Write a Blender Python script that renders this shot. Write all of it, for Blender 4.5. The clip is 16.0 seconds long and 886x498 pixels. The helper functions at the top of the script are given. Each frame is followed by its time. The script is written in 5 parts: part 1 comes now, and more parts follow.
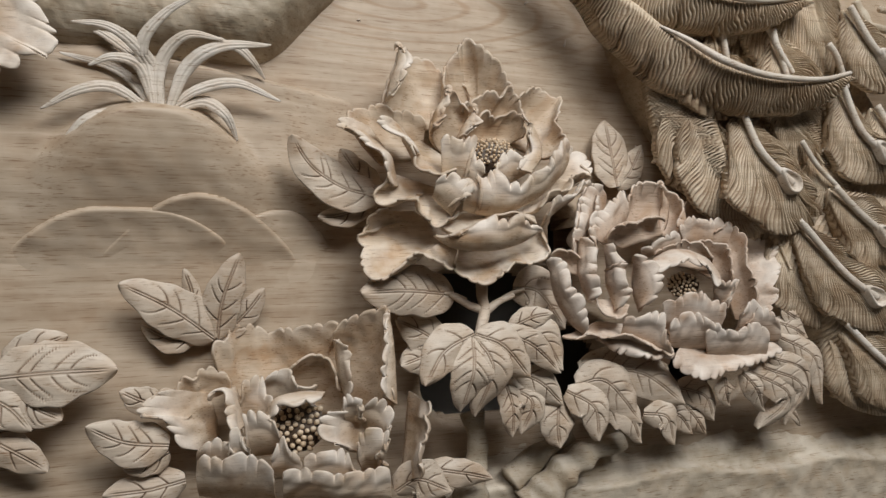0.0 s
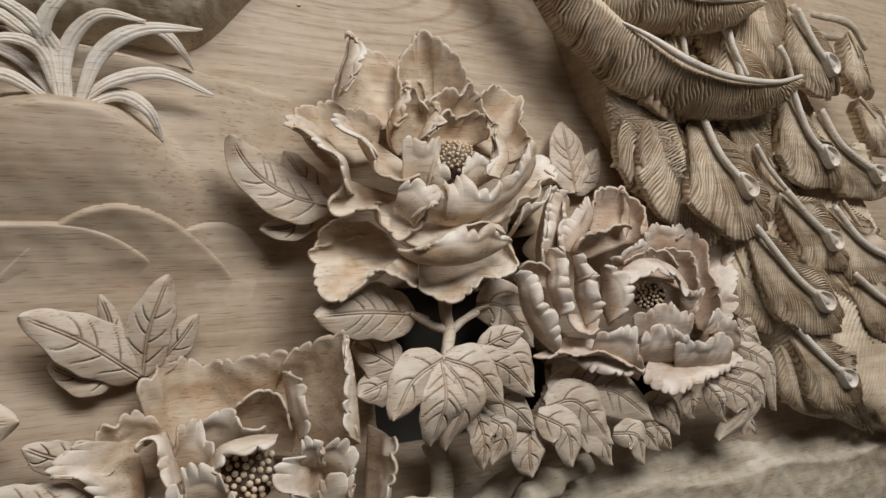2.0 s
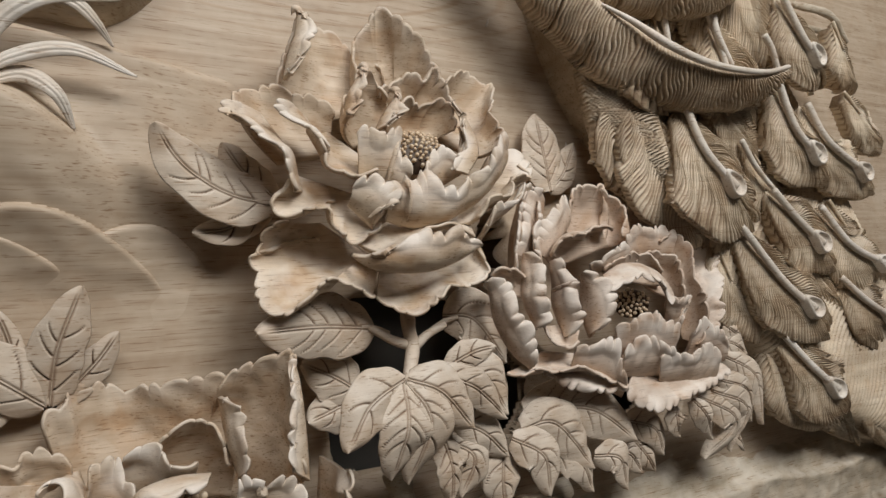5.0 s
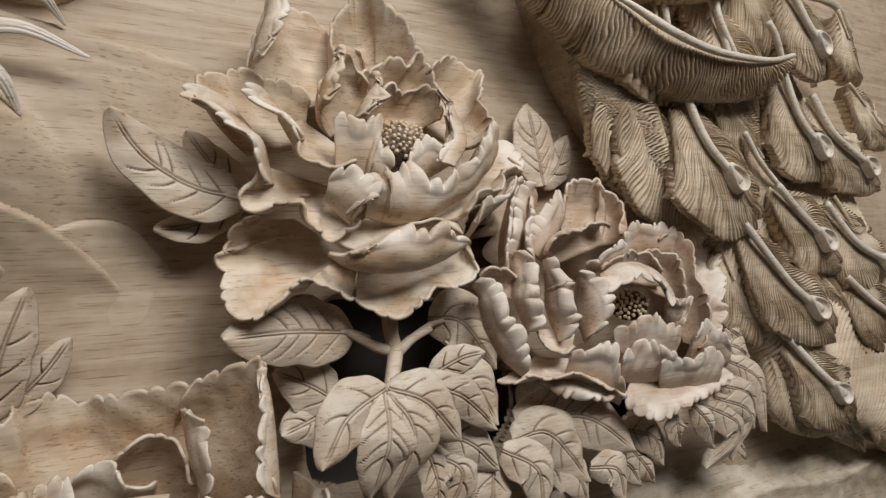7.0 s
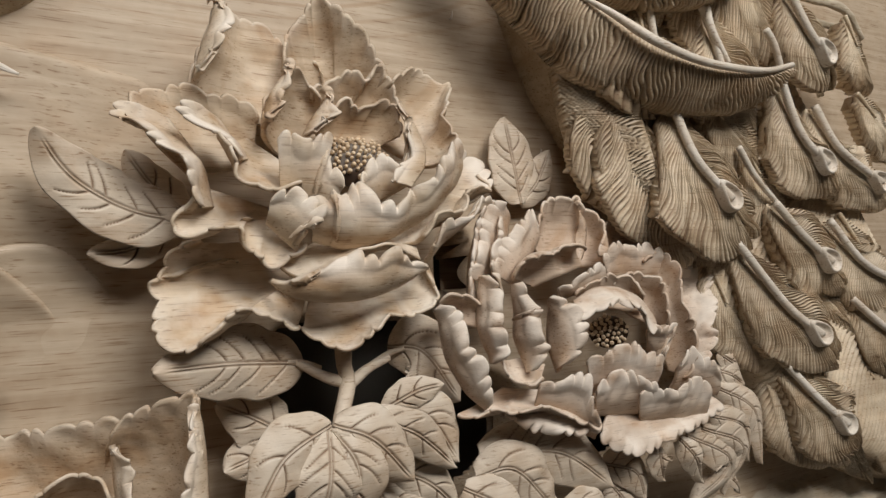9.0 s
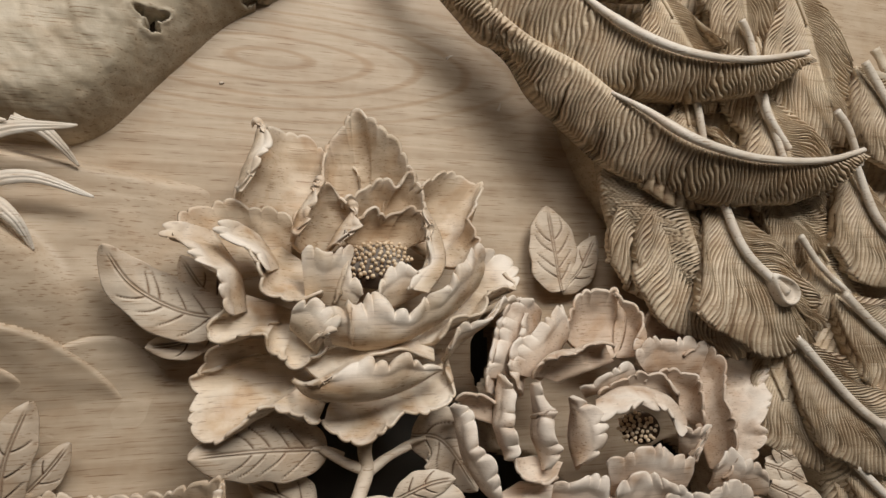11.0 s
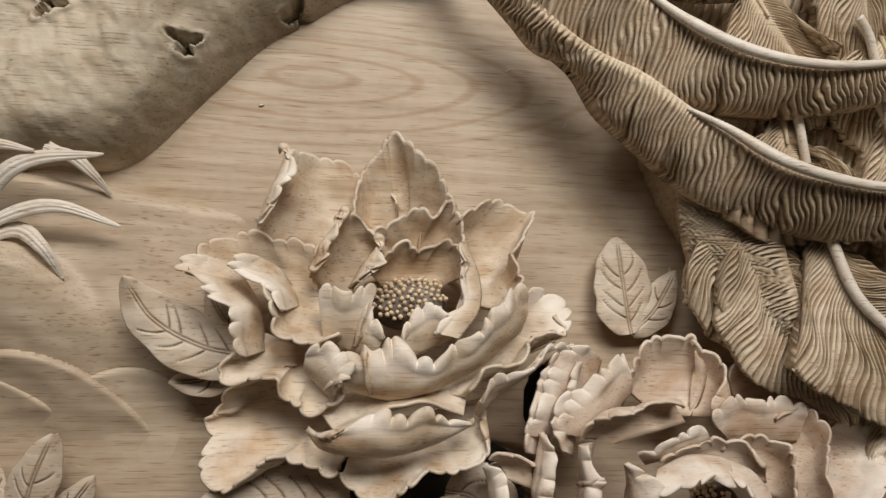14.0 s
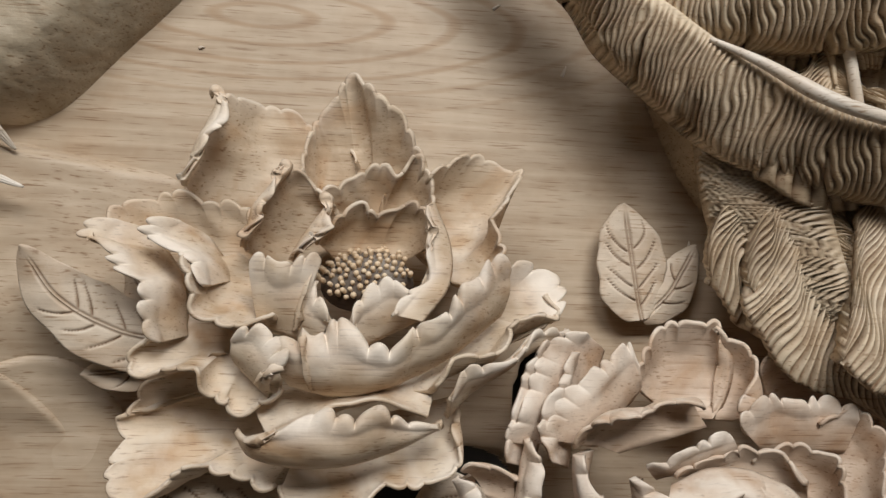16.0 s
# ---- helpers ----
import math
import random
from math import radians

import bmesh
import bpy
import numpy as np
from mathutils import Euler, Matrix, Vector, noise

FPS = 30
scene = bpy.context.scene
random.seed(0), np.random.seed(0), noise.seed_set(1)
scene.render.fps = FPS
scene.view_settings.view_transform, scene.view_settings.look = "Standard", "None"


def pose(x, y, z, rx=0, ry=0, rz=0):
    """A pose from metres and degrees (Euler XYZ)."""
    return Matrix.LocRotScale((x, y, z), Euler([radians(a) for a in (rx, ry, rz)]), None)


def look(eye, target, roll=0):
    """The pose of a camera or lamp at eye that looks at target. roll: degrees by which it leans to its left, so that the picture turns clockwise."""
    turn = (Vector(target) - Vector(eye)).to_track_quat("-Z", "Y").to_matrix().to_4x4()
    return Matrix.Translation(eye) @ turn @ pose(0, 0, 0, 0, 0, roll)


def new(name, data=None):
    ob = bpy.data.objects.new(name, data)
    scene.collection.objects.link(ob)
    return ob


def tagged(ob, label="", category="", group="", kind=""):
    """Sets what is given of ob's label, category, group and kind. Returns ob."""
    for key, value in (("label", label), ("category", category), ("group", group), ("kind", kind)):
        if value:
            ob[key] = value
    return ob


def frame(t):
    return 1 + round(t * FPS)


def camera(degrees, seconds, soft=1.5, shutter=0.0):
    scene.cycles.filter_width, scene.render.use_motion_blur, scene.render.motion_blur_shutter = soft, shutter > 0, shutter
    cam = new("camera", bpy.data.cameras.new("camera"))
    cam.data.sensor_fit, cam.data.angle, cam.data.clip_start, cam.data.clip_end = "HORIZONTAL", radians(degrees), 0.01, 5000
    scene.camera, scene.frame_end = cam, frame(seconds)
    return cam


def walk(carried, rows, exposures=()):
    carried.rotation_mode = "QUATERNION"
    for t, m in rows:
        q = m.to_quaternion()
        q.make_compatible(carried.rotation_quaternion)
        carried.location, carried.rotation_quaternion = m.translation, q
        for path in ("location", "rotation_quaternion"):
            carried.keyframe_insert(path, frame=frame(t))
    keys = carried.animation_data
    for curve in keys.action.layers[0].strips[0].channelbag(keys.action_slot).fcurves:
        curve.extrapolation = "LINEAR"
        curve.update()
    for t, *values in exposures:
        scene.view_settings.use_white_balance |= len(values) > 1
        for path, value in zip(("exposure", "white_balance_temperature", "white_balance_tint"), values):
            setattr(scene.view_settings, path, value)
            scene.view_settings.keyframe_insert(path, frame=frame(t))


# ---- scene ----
cam = camera(63.4, 16.0)
METRES = 0.7
# lays the path before the board: the board's face is y = 0, its right is x, its up is z
BASE = Matrix(((0.93884, 0.34434, 0.0, -0.33855), (-0.34337, 0.9362, -0.07505, -0.79095),
               (-0.02584, 0.07046, 0.99718, -0.16482 + 1.3), (0, 0, 0, 1)))
ROWS = [
    (0.0, 0.0, 0.0, 0.0, -0.0, 0.0, 0.0),
    (0.5, -0.0343, 0.0244, 0.0094, -3.66, -0.1, 0.34),
    (1.0, -0.0633, 0.0439, 0.0169, -6.05, 0.15, 0.75),
    (1.5, -0.0831, 0.0804, 0.0221, -7.29, 0.1, 0.88),
    (2.0, -0.0899, 0.1194, 0.0201, -8.4, -0.04, 0.92),
    (2.5, -0.094, 0.1463, 0.0317, -9.16, 0.07, 1.02),
    (3.0, -0.0952, 0.1769, 0.0313, -9.68, 0.08, 1.1),
    (3.5, -0.0906, 0.1992, 0.029, -10.11, -0.02, 1.04),
    (4.0, -0.0834, 0.2104, 0.0225, -10.53, 0.07, 1.11),
    (6.5, -0.054, 0.2767, 0.0205, -11.79, 0.16, 1.23),
    (7.0, -0.0486, 0.2957, 0.0205, -11.84, 0.1, 1.22),
    (7.5, -0.0364, 0.3154, 0.02, -11.94, 0.03, 1.12),
    (8.0, -0.0154, 0.3194, 0.0231, -11.76, 0.08, 1.07),
    (10.5, 0.1404, 0.2953, 0.1219, -2.1, 0.59, -0.25),
    (11.0, 0.1775, 0.272, 0.1587, 1.77, 0.61, -0.84),
    (11.5, 0.1969, 0.2945, 0.1933, 5.09, 0.43, -1.3),
    (12.0, 0.2192, 0.2995, 0.2045, 7.46, 0.45, -1.55),
    (12.5, 0.2394, 0.2987, 0.2182, 9.84, 0.63, -1.86),
    (13.0, 0.2567, 0.3129, 0.2134, 11.44, 0.59, -1.98),
    (13.5, 0.2658, 0.3308, 0.2169, 12.08, 0.56, -2.06),
    (14.0, 0.2777, 0.3732, 0.2014, 12.55, 0.53, -2.1),
    (14.5, 0.2795, 0.4151, 0.1823, 13.19, 0.42, -2.11),
    (15.0, 0.2853, 0.4637, 0.1767, 13.63, 0.38, -2.14),
    (15.5, 0.2851, 0.5002, 0.1612, 14.17, 0.1, -2.23),
    (16.0, 0.2985, 0.5254, 0.1752, 14.4, 0.22, -2.19),
]
walk(cam, [(t, BASE @ pose(METRES * x, METRES * y, METRES * z, 90 + pitch, roll, yaw)) for t, x, y, z, yaw, pitch, roll in ROWS],
     ((0.0, 0.0, 6150, 10), (7.0, 0.0, 6250, 10), (10.5, 0.0, 6560, 10), (13.5, 0.0, 6560, 10), (16.0, 0.0, 6350, 10)))
Z0 = 1.3

# ---- world and light: a closed room with two unseen area lamps added ----
world = bpy.data.worlds.new("world")
scene.world = world
world.use_nodes = True
wn = world.node_tree.nodes
sky = wn.new("ShaderNodeTexSky")
sky.sky_type = "NISHITA"
sky.sun_disc = False
sky.sun_elevation, sky.sun_rotation = radians(40), radians(120)
world.node_tree.links.new(sky.outputs[0], wn["Background"].inputs[0])
wn["Background"].inputs[1].default_value = 0.1


def area_lamp(name, eye, target, w, h, watts, colour):
    lamp = bpy.data.lights.new(name, "AREA")
    lamp.shape, lamp.size, lamp.size_y, lamp.energy, lamp.color = "RECTANGLE", w, h, watts, colour
    ob = new(name, lamp)
    ob.matrix_world = look(eye, target)
    return ob


# no window or fixture stands here; both lamps are added to light the carving
area_lamp("added_light", (0.36, -2.1, 2.85), (0.05, 0, 1.3), 1.2, 0.8, 56, (1.0, 0.96, 0.9))
area_lamp("added_light", (-0.8, -1.9, 2.9), (0.0, 0, 1.3), 0.8, 0.8, 19, (1.0, 0.96, 0.91))


# ---- materials ----
def wood(name, dark, light, rough=0.62, grain=1.0, blotch=0.35, bump=0.25, marks=0.5, stain=0.35, dust=0.3, rings=False):
    """Bare carved wood: long grain along x, blotches, small tool marks and fine pores."""
    m = bpy.data.materials.new(name)
    m.use_nodes = True
    nt = m.node_tree
    N, L = nt.nodes, nt.links
    bsdf = N["Principled BSDF"]
    geo = N.new("ShaderNodeNewGeometry")
    info = N.new("ShaderNodeObjectInfo")

    def mapped(scale):
        mp = N.new("ShaderNodeMapping")
        mp.inputs["Scale"].default_value = scale
        L.new(geo.outputs["Position"], mp.inputs["Vector"])
        return mp.outputs[0]

    def noise_tex(vec, scale, detail=4.0, dist=0.0):
        t = N.new("ShaderNodeTexNoise")
        t.inputs["Scale"].default_value, t.inputs["Detail"].default_value, t.inputs["Distortion"].default_value = scale, detail, dist
        L.new(vec, t.inputs["Vector"])
        return t.outputs[0]

    def mathn(op, a, b):
        t = N.new("ShaderNodeMath")
        t.operation = op
        for i, v in enumerate((a, b)):
            if isinstance(v, (int, float)):
                t.inputs[i].default_value = v
            else:
                L.new(v, t.inputs[i])
        return t.outputs[0]

    streak = noise_tex(mapped((5, 60, 130)), 1.0, 5.0, 0.6)
    pores = noise_tex(mapped((30, 420, 850)), 1.0, 3.0)
    blotches = noise_tex(mapped((1, 1, 1.6)), 9.0, 5.0, 0.4)
    tool = noise_tex(mapped((1, 1, 1)), 75.0, 3.0)
    mix = mathn("ADD", mathn("MULTIPLY", streak, grain), mathn("MULTIPLY", blotches, blotch * 2))
    mix = mathn("ADD", mix, mathn("MULTIPLY", info.outputs["Random"], 0.16))
    mix = mathn("ADD", mix, mathn("MULTIPLY", tool, 0.25))
    ramp = N.new("ShaderNodeValToRGB")
    mid = 0.5 * grain + blotch + 0.2
    hi = mid + 0.42 * grain
    ramp.color_ramp.elements[0].position = max(0.0, (mid - 0.36 * grain) / 2.0)
    ramp.color_ramp.elements[1].position = min(1.0, hi / 2.0)
    ramp.color_ramp.elements[0].color = (*dark, 1)
    ramp.color_ramp.elements[1].color = (*light, 1)
    L.new(mathn("MULTIPLY", mix, 0.5), ramp.inputs[0])
    fleck = N.new("ShaderNodeValToRGB")
    fleck.color_ramp.elements[0].position, fleck.color_ramp.elements[1].position = 0.31, 0.42
    fleck.color_ramp.elements[0].color, fleck.color_ramp.elements[1].color = (0.5, 0.38, 0.28, 1), (1, 1, 1, 1)
    L.new(pores, fleck.inputs[0])
    mul = N.new("ShaderNodeMix")
    mul.data_type, mul.blend_type = "RGBA", "MULTIPLY"
    mul.inputs[0].default_value = 0.85
    L.new(ramp.outputs[0], mul.inputs[6])
    L.new(fleck.outputs[0], mul.inputs[7])
    # warm oily patches, and pale sanding dust lying on the upper faces
    def layer(under, factor, colour, mode="MIX"):
        t = N.new("ShaderNodeMix")
        t.data_type, t.blend_type = "RGBA", mode
        L.new(factor, t.inputs[0])
        L.new(under, t.inputs[6])
        t.inputs[7].default_value = (*colour, 1)
        return t.outputs[2]

    def band(v, lo, hi, top):
        t = N.new("ShaderNodeMapRange")
        t.inputs[1].default_value, t.inputs[2].default_value, t.inputs[4].default_value = lo, hi, top
        L.new(v, t.inputs[0])
        return t.outputs[0]

    out = mul.outputs[2]
    patch = noise_tex(mapped((1, 1, 1.3)), 26.0, 5.0, 0.8)
    out = layer(out, band(patch, 0.44, 0.68, stain), (0.74, 0.565, 0.4), "MULTIPLY")
    sep = N.new("ShaderNodeSeparateXYZ")
    L.new(geo.outputs["Normal"], sep.inputs[0])
    powder = noise_tex(mapped((1, 1, 1)), 48.0, 6.0, 0.3)
    lying = mathn("MULTIPLY", band(sep.outputs[2], -0.1, 0.7, 1.0), band(powder, 0.38, 0.66, dust))
    out = layer(out, lying, (0.83, 0.79, 0.72))
    # paler petal lips: the highlight on the rolled rims put into the colour
    lip_attr = N.new("ShaderNodeAttribute")
    lip_attr.attribute_name = "lip_light"
    lip_tint = mathn("MULTIPLY", lip_attr.outputs["Fac"], band(noise_tex(mapped((1, 1, 1)), 34.0, 5.0), 0.3, 0.62, 0.8))
    out = layer(out, lip_tint, (0.86, 0.79, 0.705))
    # brown of the cut veins, and shade painted into the combed feather grooves
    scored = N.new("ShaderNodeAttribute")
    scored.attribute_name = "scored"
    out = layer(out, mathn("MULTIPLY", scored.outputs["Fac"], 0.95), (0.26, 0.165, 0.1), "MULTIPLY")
    if rings:
        # one tongue of figured grain in the plank
        mp = N.new("ShaderNodeMapping")
        mp.inputs["Location"].default_value, mp.inputs["Scale"].default_value = (0.1, 0, -1.488 * 4.2), (1, 0, 4.2)
        L.new(geo.outputs["Position"], mp.inputs["Vector"])
        ln = N.new("ShaderNodeVectorMath")
        ln.operation = "LENGTH"
        L.new(mp.outputs[0], ln.inputs[0])
        far = mathn("ADD", ln.outputs["Value"], mathn("MULTIPLY", noise_tex(mapped((4, 4, 14)), 1.0, 3.0), 0.06))
        wave = mathn("SINE", mathn("MULTIPLY", far, 120.0), 0.0)
        near = band(far, 0.42, 0.2, 1.0)
        out = layer(out, mathn("MULTIPLY", band(wave, 0.6, 1.0, 0.6), near), (0.72, 0.58, 0.44), "MULTIPLY")
    L.new(out, bsdf.inputs["Base Color"])
    rg = mathn("ADD", mathn("MULTIPLY", blotches, 0.25), rough - 0.12)
    L.new(rg, bsdf.inputs["Roughness"])
    bsdf.inputs["Specular IOR Level"].default_value = 0.35
    bp = N.new("ShaderNodeBump")
    bp.inputs["Strength"].default_value, bp.inputs["Distance"].default_value = bump, 0.002
    hsum = mathn("ADD", mathn("MULTIPLY", tool, marks * 2), mathn("MULTIPLY", streak, 0.5))
    L.new(mathn("ADD", hsum, mathn("MULTIPLY", pores, 0.25)), bp.inputs["Height"])
    L.new(bp.outputs[0], bsdf.inputs["Normal"])
    return m


def plain(name, colour, rough=0.7, scale=6.0):
    m = bpy.data.materials.new(name)
    m.use_nodes = True
    N, L = m.node_tree.nodes, m.node_tree.links
    b = N["Principled BSDF"]
    t = N.new("ShaderNodeTexNoise")
    t.inputs["Scale"].default_value, t.inputs["Detail"].default_value = scale, 6
    r = N.new("ShaderNodeValToRGB")
    r.color_ramp.elements[0].color = (*[c * 0.8 for c in colour], 1)
    r.color_ramp.elements[1].color = (*[min(1, c * 1.15) for c in colour], 1)
    r.color_ramp.elements[0].position, r.color_ramp.elements[1].position = 0.35, 0.65
    L.new(t.outputs[0], r.inputs[0])
    L.new(r.outputs[0], b.inputs["Base Color"])
    b.inputs["Roughness"].default_value = rough
    return m


BOARD = wood("board_wood", (0.37, 0.275, 0.185), (0.65, 0.545, 0.42), 0.5, 1.0, 0.35, 0.12, 0.15, 0.2, 0.1, True)
PETAL = wood("petal_wood", (0.43, 0.315, 0.205), (0.74, 0.62, 0.475), 0.58, 0.8, 0.5, 0.3, 0.7, 0.75, 0.5)
ROSE = wood("rosy_petal_wood", (0.42, 0.295, 0.205), (0.72, 0.59, 0.47), 0.55, 0.7, 0.5, 0.3, 0.7, 0.7, 0.55)
LEAF = wood("leaf_wood", (0.46, 0.37, 0.28), (0.72, 0.62, 0.5), 0.58, 0.8, 0.45, 0.3, 0.6, 0.45, 0.4)
PLUME = wood("feather_wood", (0.44, 0.345, 0.235), (0.73, 0.62, 0.465), 0.6, 0.5, 0.5, 0.2, 0.4)
QUILL = wood("quill_wood", (0.58, 0.515, 0.43), (0.77, 0.71, 0.63), 0.42, 0.5, 0.4, 0.12, 0.3)
ROCK = wood("rock_wood", (0.36, 0.3, 0.215), (0.58, 0.505, 0.395), 0.6, 0.4, 0.5, 0.4, 0.9)
SEED = wood("stamen_wood", (0.56, 0.42, 0.27), (0.78, 0.64, 0.46), 0.5, 0.5, 0.4, 0.2, 0.3)
DARK_BROWN = wood("dark_brown_wood", (0.035, 0.02, 0.012), (0.075, 0.045, 0.026), 0.7, 0.6, 0.5, 0.3, 0.6)
# room tones kept dark so that little light bounces back
PLASTER = plain("plaster", (0.15, 0.14, 0.125), 0.85)
CONCRETE = plain("concrete", (0.1, 0.094, 0.088), 0.8)


# ---- building helpers: places are (right, up, out) in millimetres from the board's origin ----
def mm(p):
    return np.array((p[0] / 1000.0, -p[2] / 1000.0, Z0 + p[1] / 1000.0))


OUT = np.array((0.0, -1.0, 0.0))


def link(name, verts, faces, material, parent=None, label="", smooth=True):
    """One mesh object; under a parent its verts are laid relative to the parent."""
    me = bpy.data.meshes.new(name)
    off = np.array(parent.matrix_world.translation) if parent else np.zeros(3)
    me.from_pydata((np.asarray(verts) - off).tolist(), [], faces)
    if smooth:
        me.polygons.foreach_set("use_smooth", [True] * len(me.polygons))
    me.materials.append(material)
    ob = new(name, me)
    if parent:
        ob.parent = parent
        ob.matrix_parent_inverse = Matrix.Identity(4)
        ob.matrix_world = Matrix.Translation(off.tolist())
        ob.location = (0, 0, 0)
    return tagged(ob, label)


def empty(name, p, label, category, group="", kind=""):
    ob = new(name)
    ob.empty_display_size = 0.02
    ob.location = mm(p).tolist()
    ob.matrix_world = Matrix.Translation(mm(p).tolist())
    return tagged(ob, label, category, group, kind)


def spline(pts, n, spread=None):
    """n places evenly along a smooth curve through pts."""
    p = np.array(pts, float)
    if len(p) == 1:
        return np.repeat(p, n, 0)
    if len(p) == 2:
        p = np.array([p[0], (p[0] + p[1]) / 2, p[1]])
    q = np.vstack([2 * p[0] - p[1], p, 2 * p[-1] - p[-2]])
    out = []
    for i in range(1, len(q) - 2):
        a, b, c, d = q[i - 1:i + 3]
        t = np.linspace(0, 1, 24, endpoint=False)[:, None]
        out.append(0.5 * (2 * b + (c - a) * t + (2 * a - 5 * b + 4 * c - d) * t * t + (3 * b - a - 3 * c + d) * t ** 3))
    c = np.vstack(out + [q[-2:-1]])
    run = np.concatenate([[0], np.cumsum(np.linalg.norm(np.diff(c, axis=0), axis=1))])
    at = np.linspace(0, run[-1], n) if spread is None else spread * run[-1]
    return np.stack([np.interp(at, run, c[:, k]) for k in range(3)], 1)


def length(c):
    return np.linalg.norm(np.diff(c, axis=0), axis=1).sum()


def unit(v):
    return v / np.maximum(np.linalg.norm(v, axis=-1, keepdims=True), 1e-9)


def grid_normals(G):
    n = unit(np.cross(np.gradient(G, axis=0), np.gradient(G, axis=1)))
    if (n @ OUT).sum() < 0:
        n = -n
    return n


def ease(x, a, b):
    t = np.clip((x - a) / (b - a), 0, 1)
    return t * t * (3 - 2 * t)


def lumps(G, size, rng):
    """Slow uneven waves over a set of places, about -1 to 1."""
    w = np.zeros(G.shape[:-1])
    for _ in range(5):
        k = unit(rng.normal(size=3)) * 2 * np.pi / (size * rng.uniform(0.6, 1.6))
        w += np.sin(G @ k + rng.uniform(0, 6.3))
    return w / 2.6


def shell(G, thick):
    """Verts and faces of a grid of places given a thickness (one value a place)."""
    a, b = G.shape[:2]
    n = grid_normals(G)
    front, back = G.reshape(-1, 3), (G - n * np.asarray(thick)[..., None]).reshape(-1, 3)
    idx = np.arange(a * b).reshape(a, b)
    quads = np.stack([idx[:-1, :-1], idx[1:, :-1], idx[1:, 1:], idx[:-1, 1:]], -1).reshape(-1, 4)
    faces = np.vstack([quads, quads[:, ::-1] + a * b])
    ring = np.concatenate([idx[:, 0], idx[-1, 1:], idx[::-1, -1][1:], idx[0, ::-1][1:]])
    side = np.stack([ring[:-1], ring[:-1] + a * b, ring[1:] + a * b, ring[1:]], 1)
    turned = np.cross(G[1, 0] - G[0, 0], G[0, 1] - G[0, 0]) @ n[0, 0] < 0
    faces = np.vstack([faces, side])
    if turned:
        faces = faces[:, ::-1]
    return np.vstack([front, back]), faces.tolist()


def mark(ob, name, values):
    """A value at every vertex, for the materials to read."""
    ob.data.attributes.new(name, "FLOAT", "POINT").data.foreach_set("value", np.asarray(values, np.float32))


SEEDS = [0]


def rng_next():
    SEEDS[0] += 1
    return np.random.default_rng(SEEDS[0])


def petal(flower, rim, base, bulge=0.0, lobes=5, lobe=2.5, roll=0.0, wave=1.5, thick=3.2, name="petal", mat=None, na=150, nb=24, label=""):
    """A carved petal: a sheet from its foot (base) to a scalloped rim of round lobes, fluted below the notches. bulge: towards the viewer; roll: how far the rim turns over."""
    rng = rng_next()
    R, B = spline([mm(p) for p in rim], na), spline([mm(p) for p in base], na)
    front = bulge > 0
    if lobes:
        lobes = max(2, round(length(R) * 1000 / 15.0))
        wave = wave * (0.45 if front else 0.9)
        lobe, roll = lobe * 2.2, (roll * 1.6) or (4.6 if front else 2.2)
    s = np.linspace(0, 1, nb)[None, :, None] ** 0.8
    a = np.linspace(0, 1, na)[:, None]
    D = unit(R - B)
    G = B[:, None] + (R - B)[:, None] * s
    n0 = grid_normals(G)
    nm = unit(n0.mean(1, keepdims=True) + 0.4 * n0.mean((0, 1)))
    s2 = s[..., 0]
    G = G + nm * (bulge / 1000) * (4 * s2 * (1 - s2) * (0.6 + 0.4 * np.sin(np.pi * a)))[..., None]
    if lobes:
        aw = a + 0.3 / lobes * np.sin(2 * np.pi * (a * lobes * 0.43 + rng.uniform())) * np.sin(np.pi * a)
        scal = np.abs(np.sin(np.pi * lobes * aw)) ** 0.55
        size = 0.6 + 0.8 * rng.uniform(size=lobes + 2)[np.clip(np.floor(lobes * aw).astype(int), 0, lobes)]
        G = G + D[:, None] * (lobe / 1000 * size * (scal - 0.6) * ease(s2, 0.68, 1.0))[..., None]
        flute = (1.2 if front else 0.8) * size * (scal - 0.7) * ease(s2, 0.62, 0.98)
        ruff = wave * 1.3 * np.sin(2 * np.pi * a * max(1.2, lobes / 4.5) + rng.uniform(0, 6.3)) * ease(s2, 0.4, 1.0)
        G = G + nm * ((flute + ruff) / 1000)[..., None]
    if roll:
        t = np.clip((s2 - 0.62) / 0.38, 0, 1)
        k = (0.7 + 0.3 * np.sin(2 * np.pi * a * 1.3 + rng.uniform(0, 6.3)))
        G = G + nm * (roll / 1000 * np.sin(t * 1.9) * k)[..., None] - D[:, None] * (abs(roll) / 1000 * 0.9 * t ** 3 * k)[..., None]
    G = G + nm * (0.0008 * lumps(G, 0.022, rng) * (0.3 + s2))[..., None]
    th = thick / 1000 * (1.2 - 0.5 * ease(s2, 0.7, 1.0)) * np.ones((na, 1))
    v, f = shell(G, th)
    ob = link(name, v, f, mat or PETAL, flower, label)
    # highlight painted on the rims and over the fronts of bulging petals
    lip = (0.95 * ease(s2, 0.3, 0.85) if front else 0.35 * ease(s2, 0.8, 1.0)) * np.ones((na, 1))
    mark(ob, "lip_light", np.concatenate([lip.ravel(), 0.4 * lip.ravel()]))
    return ob


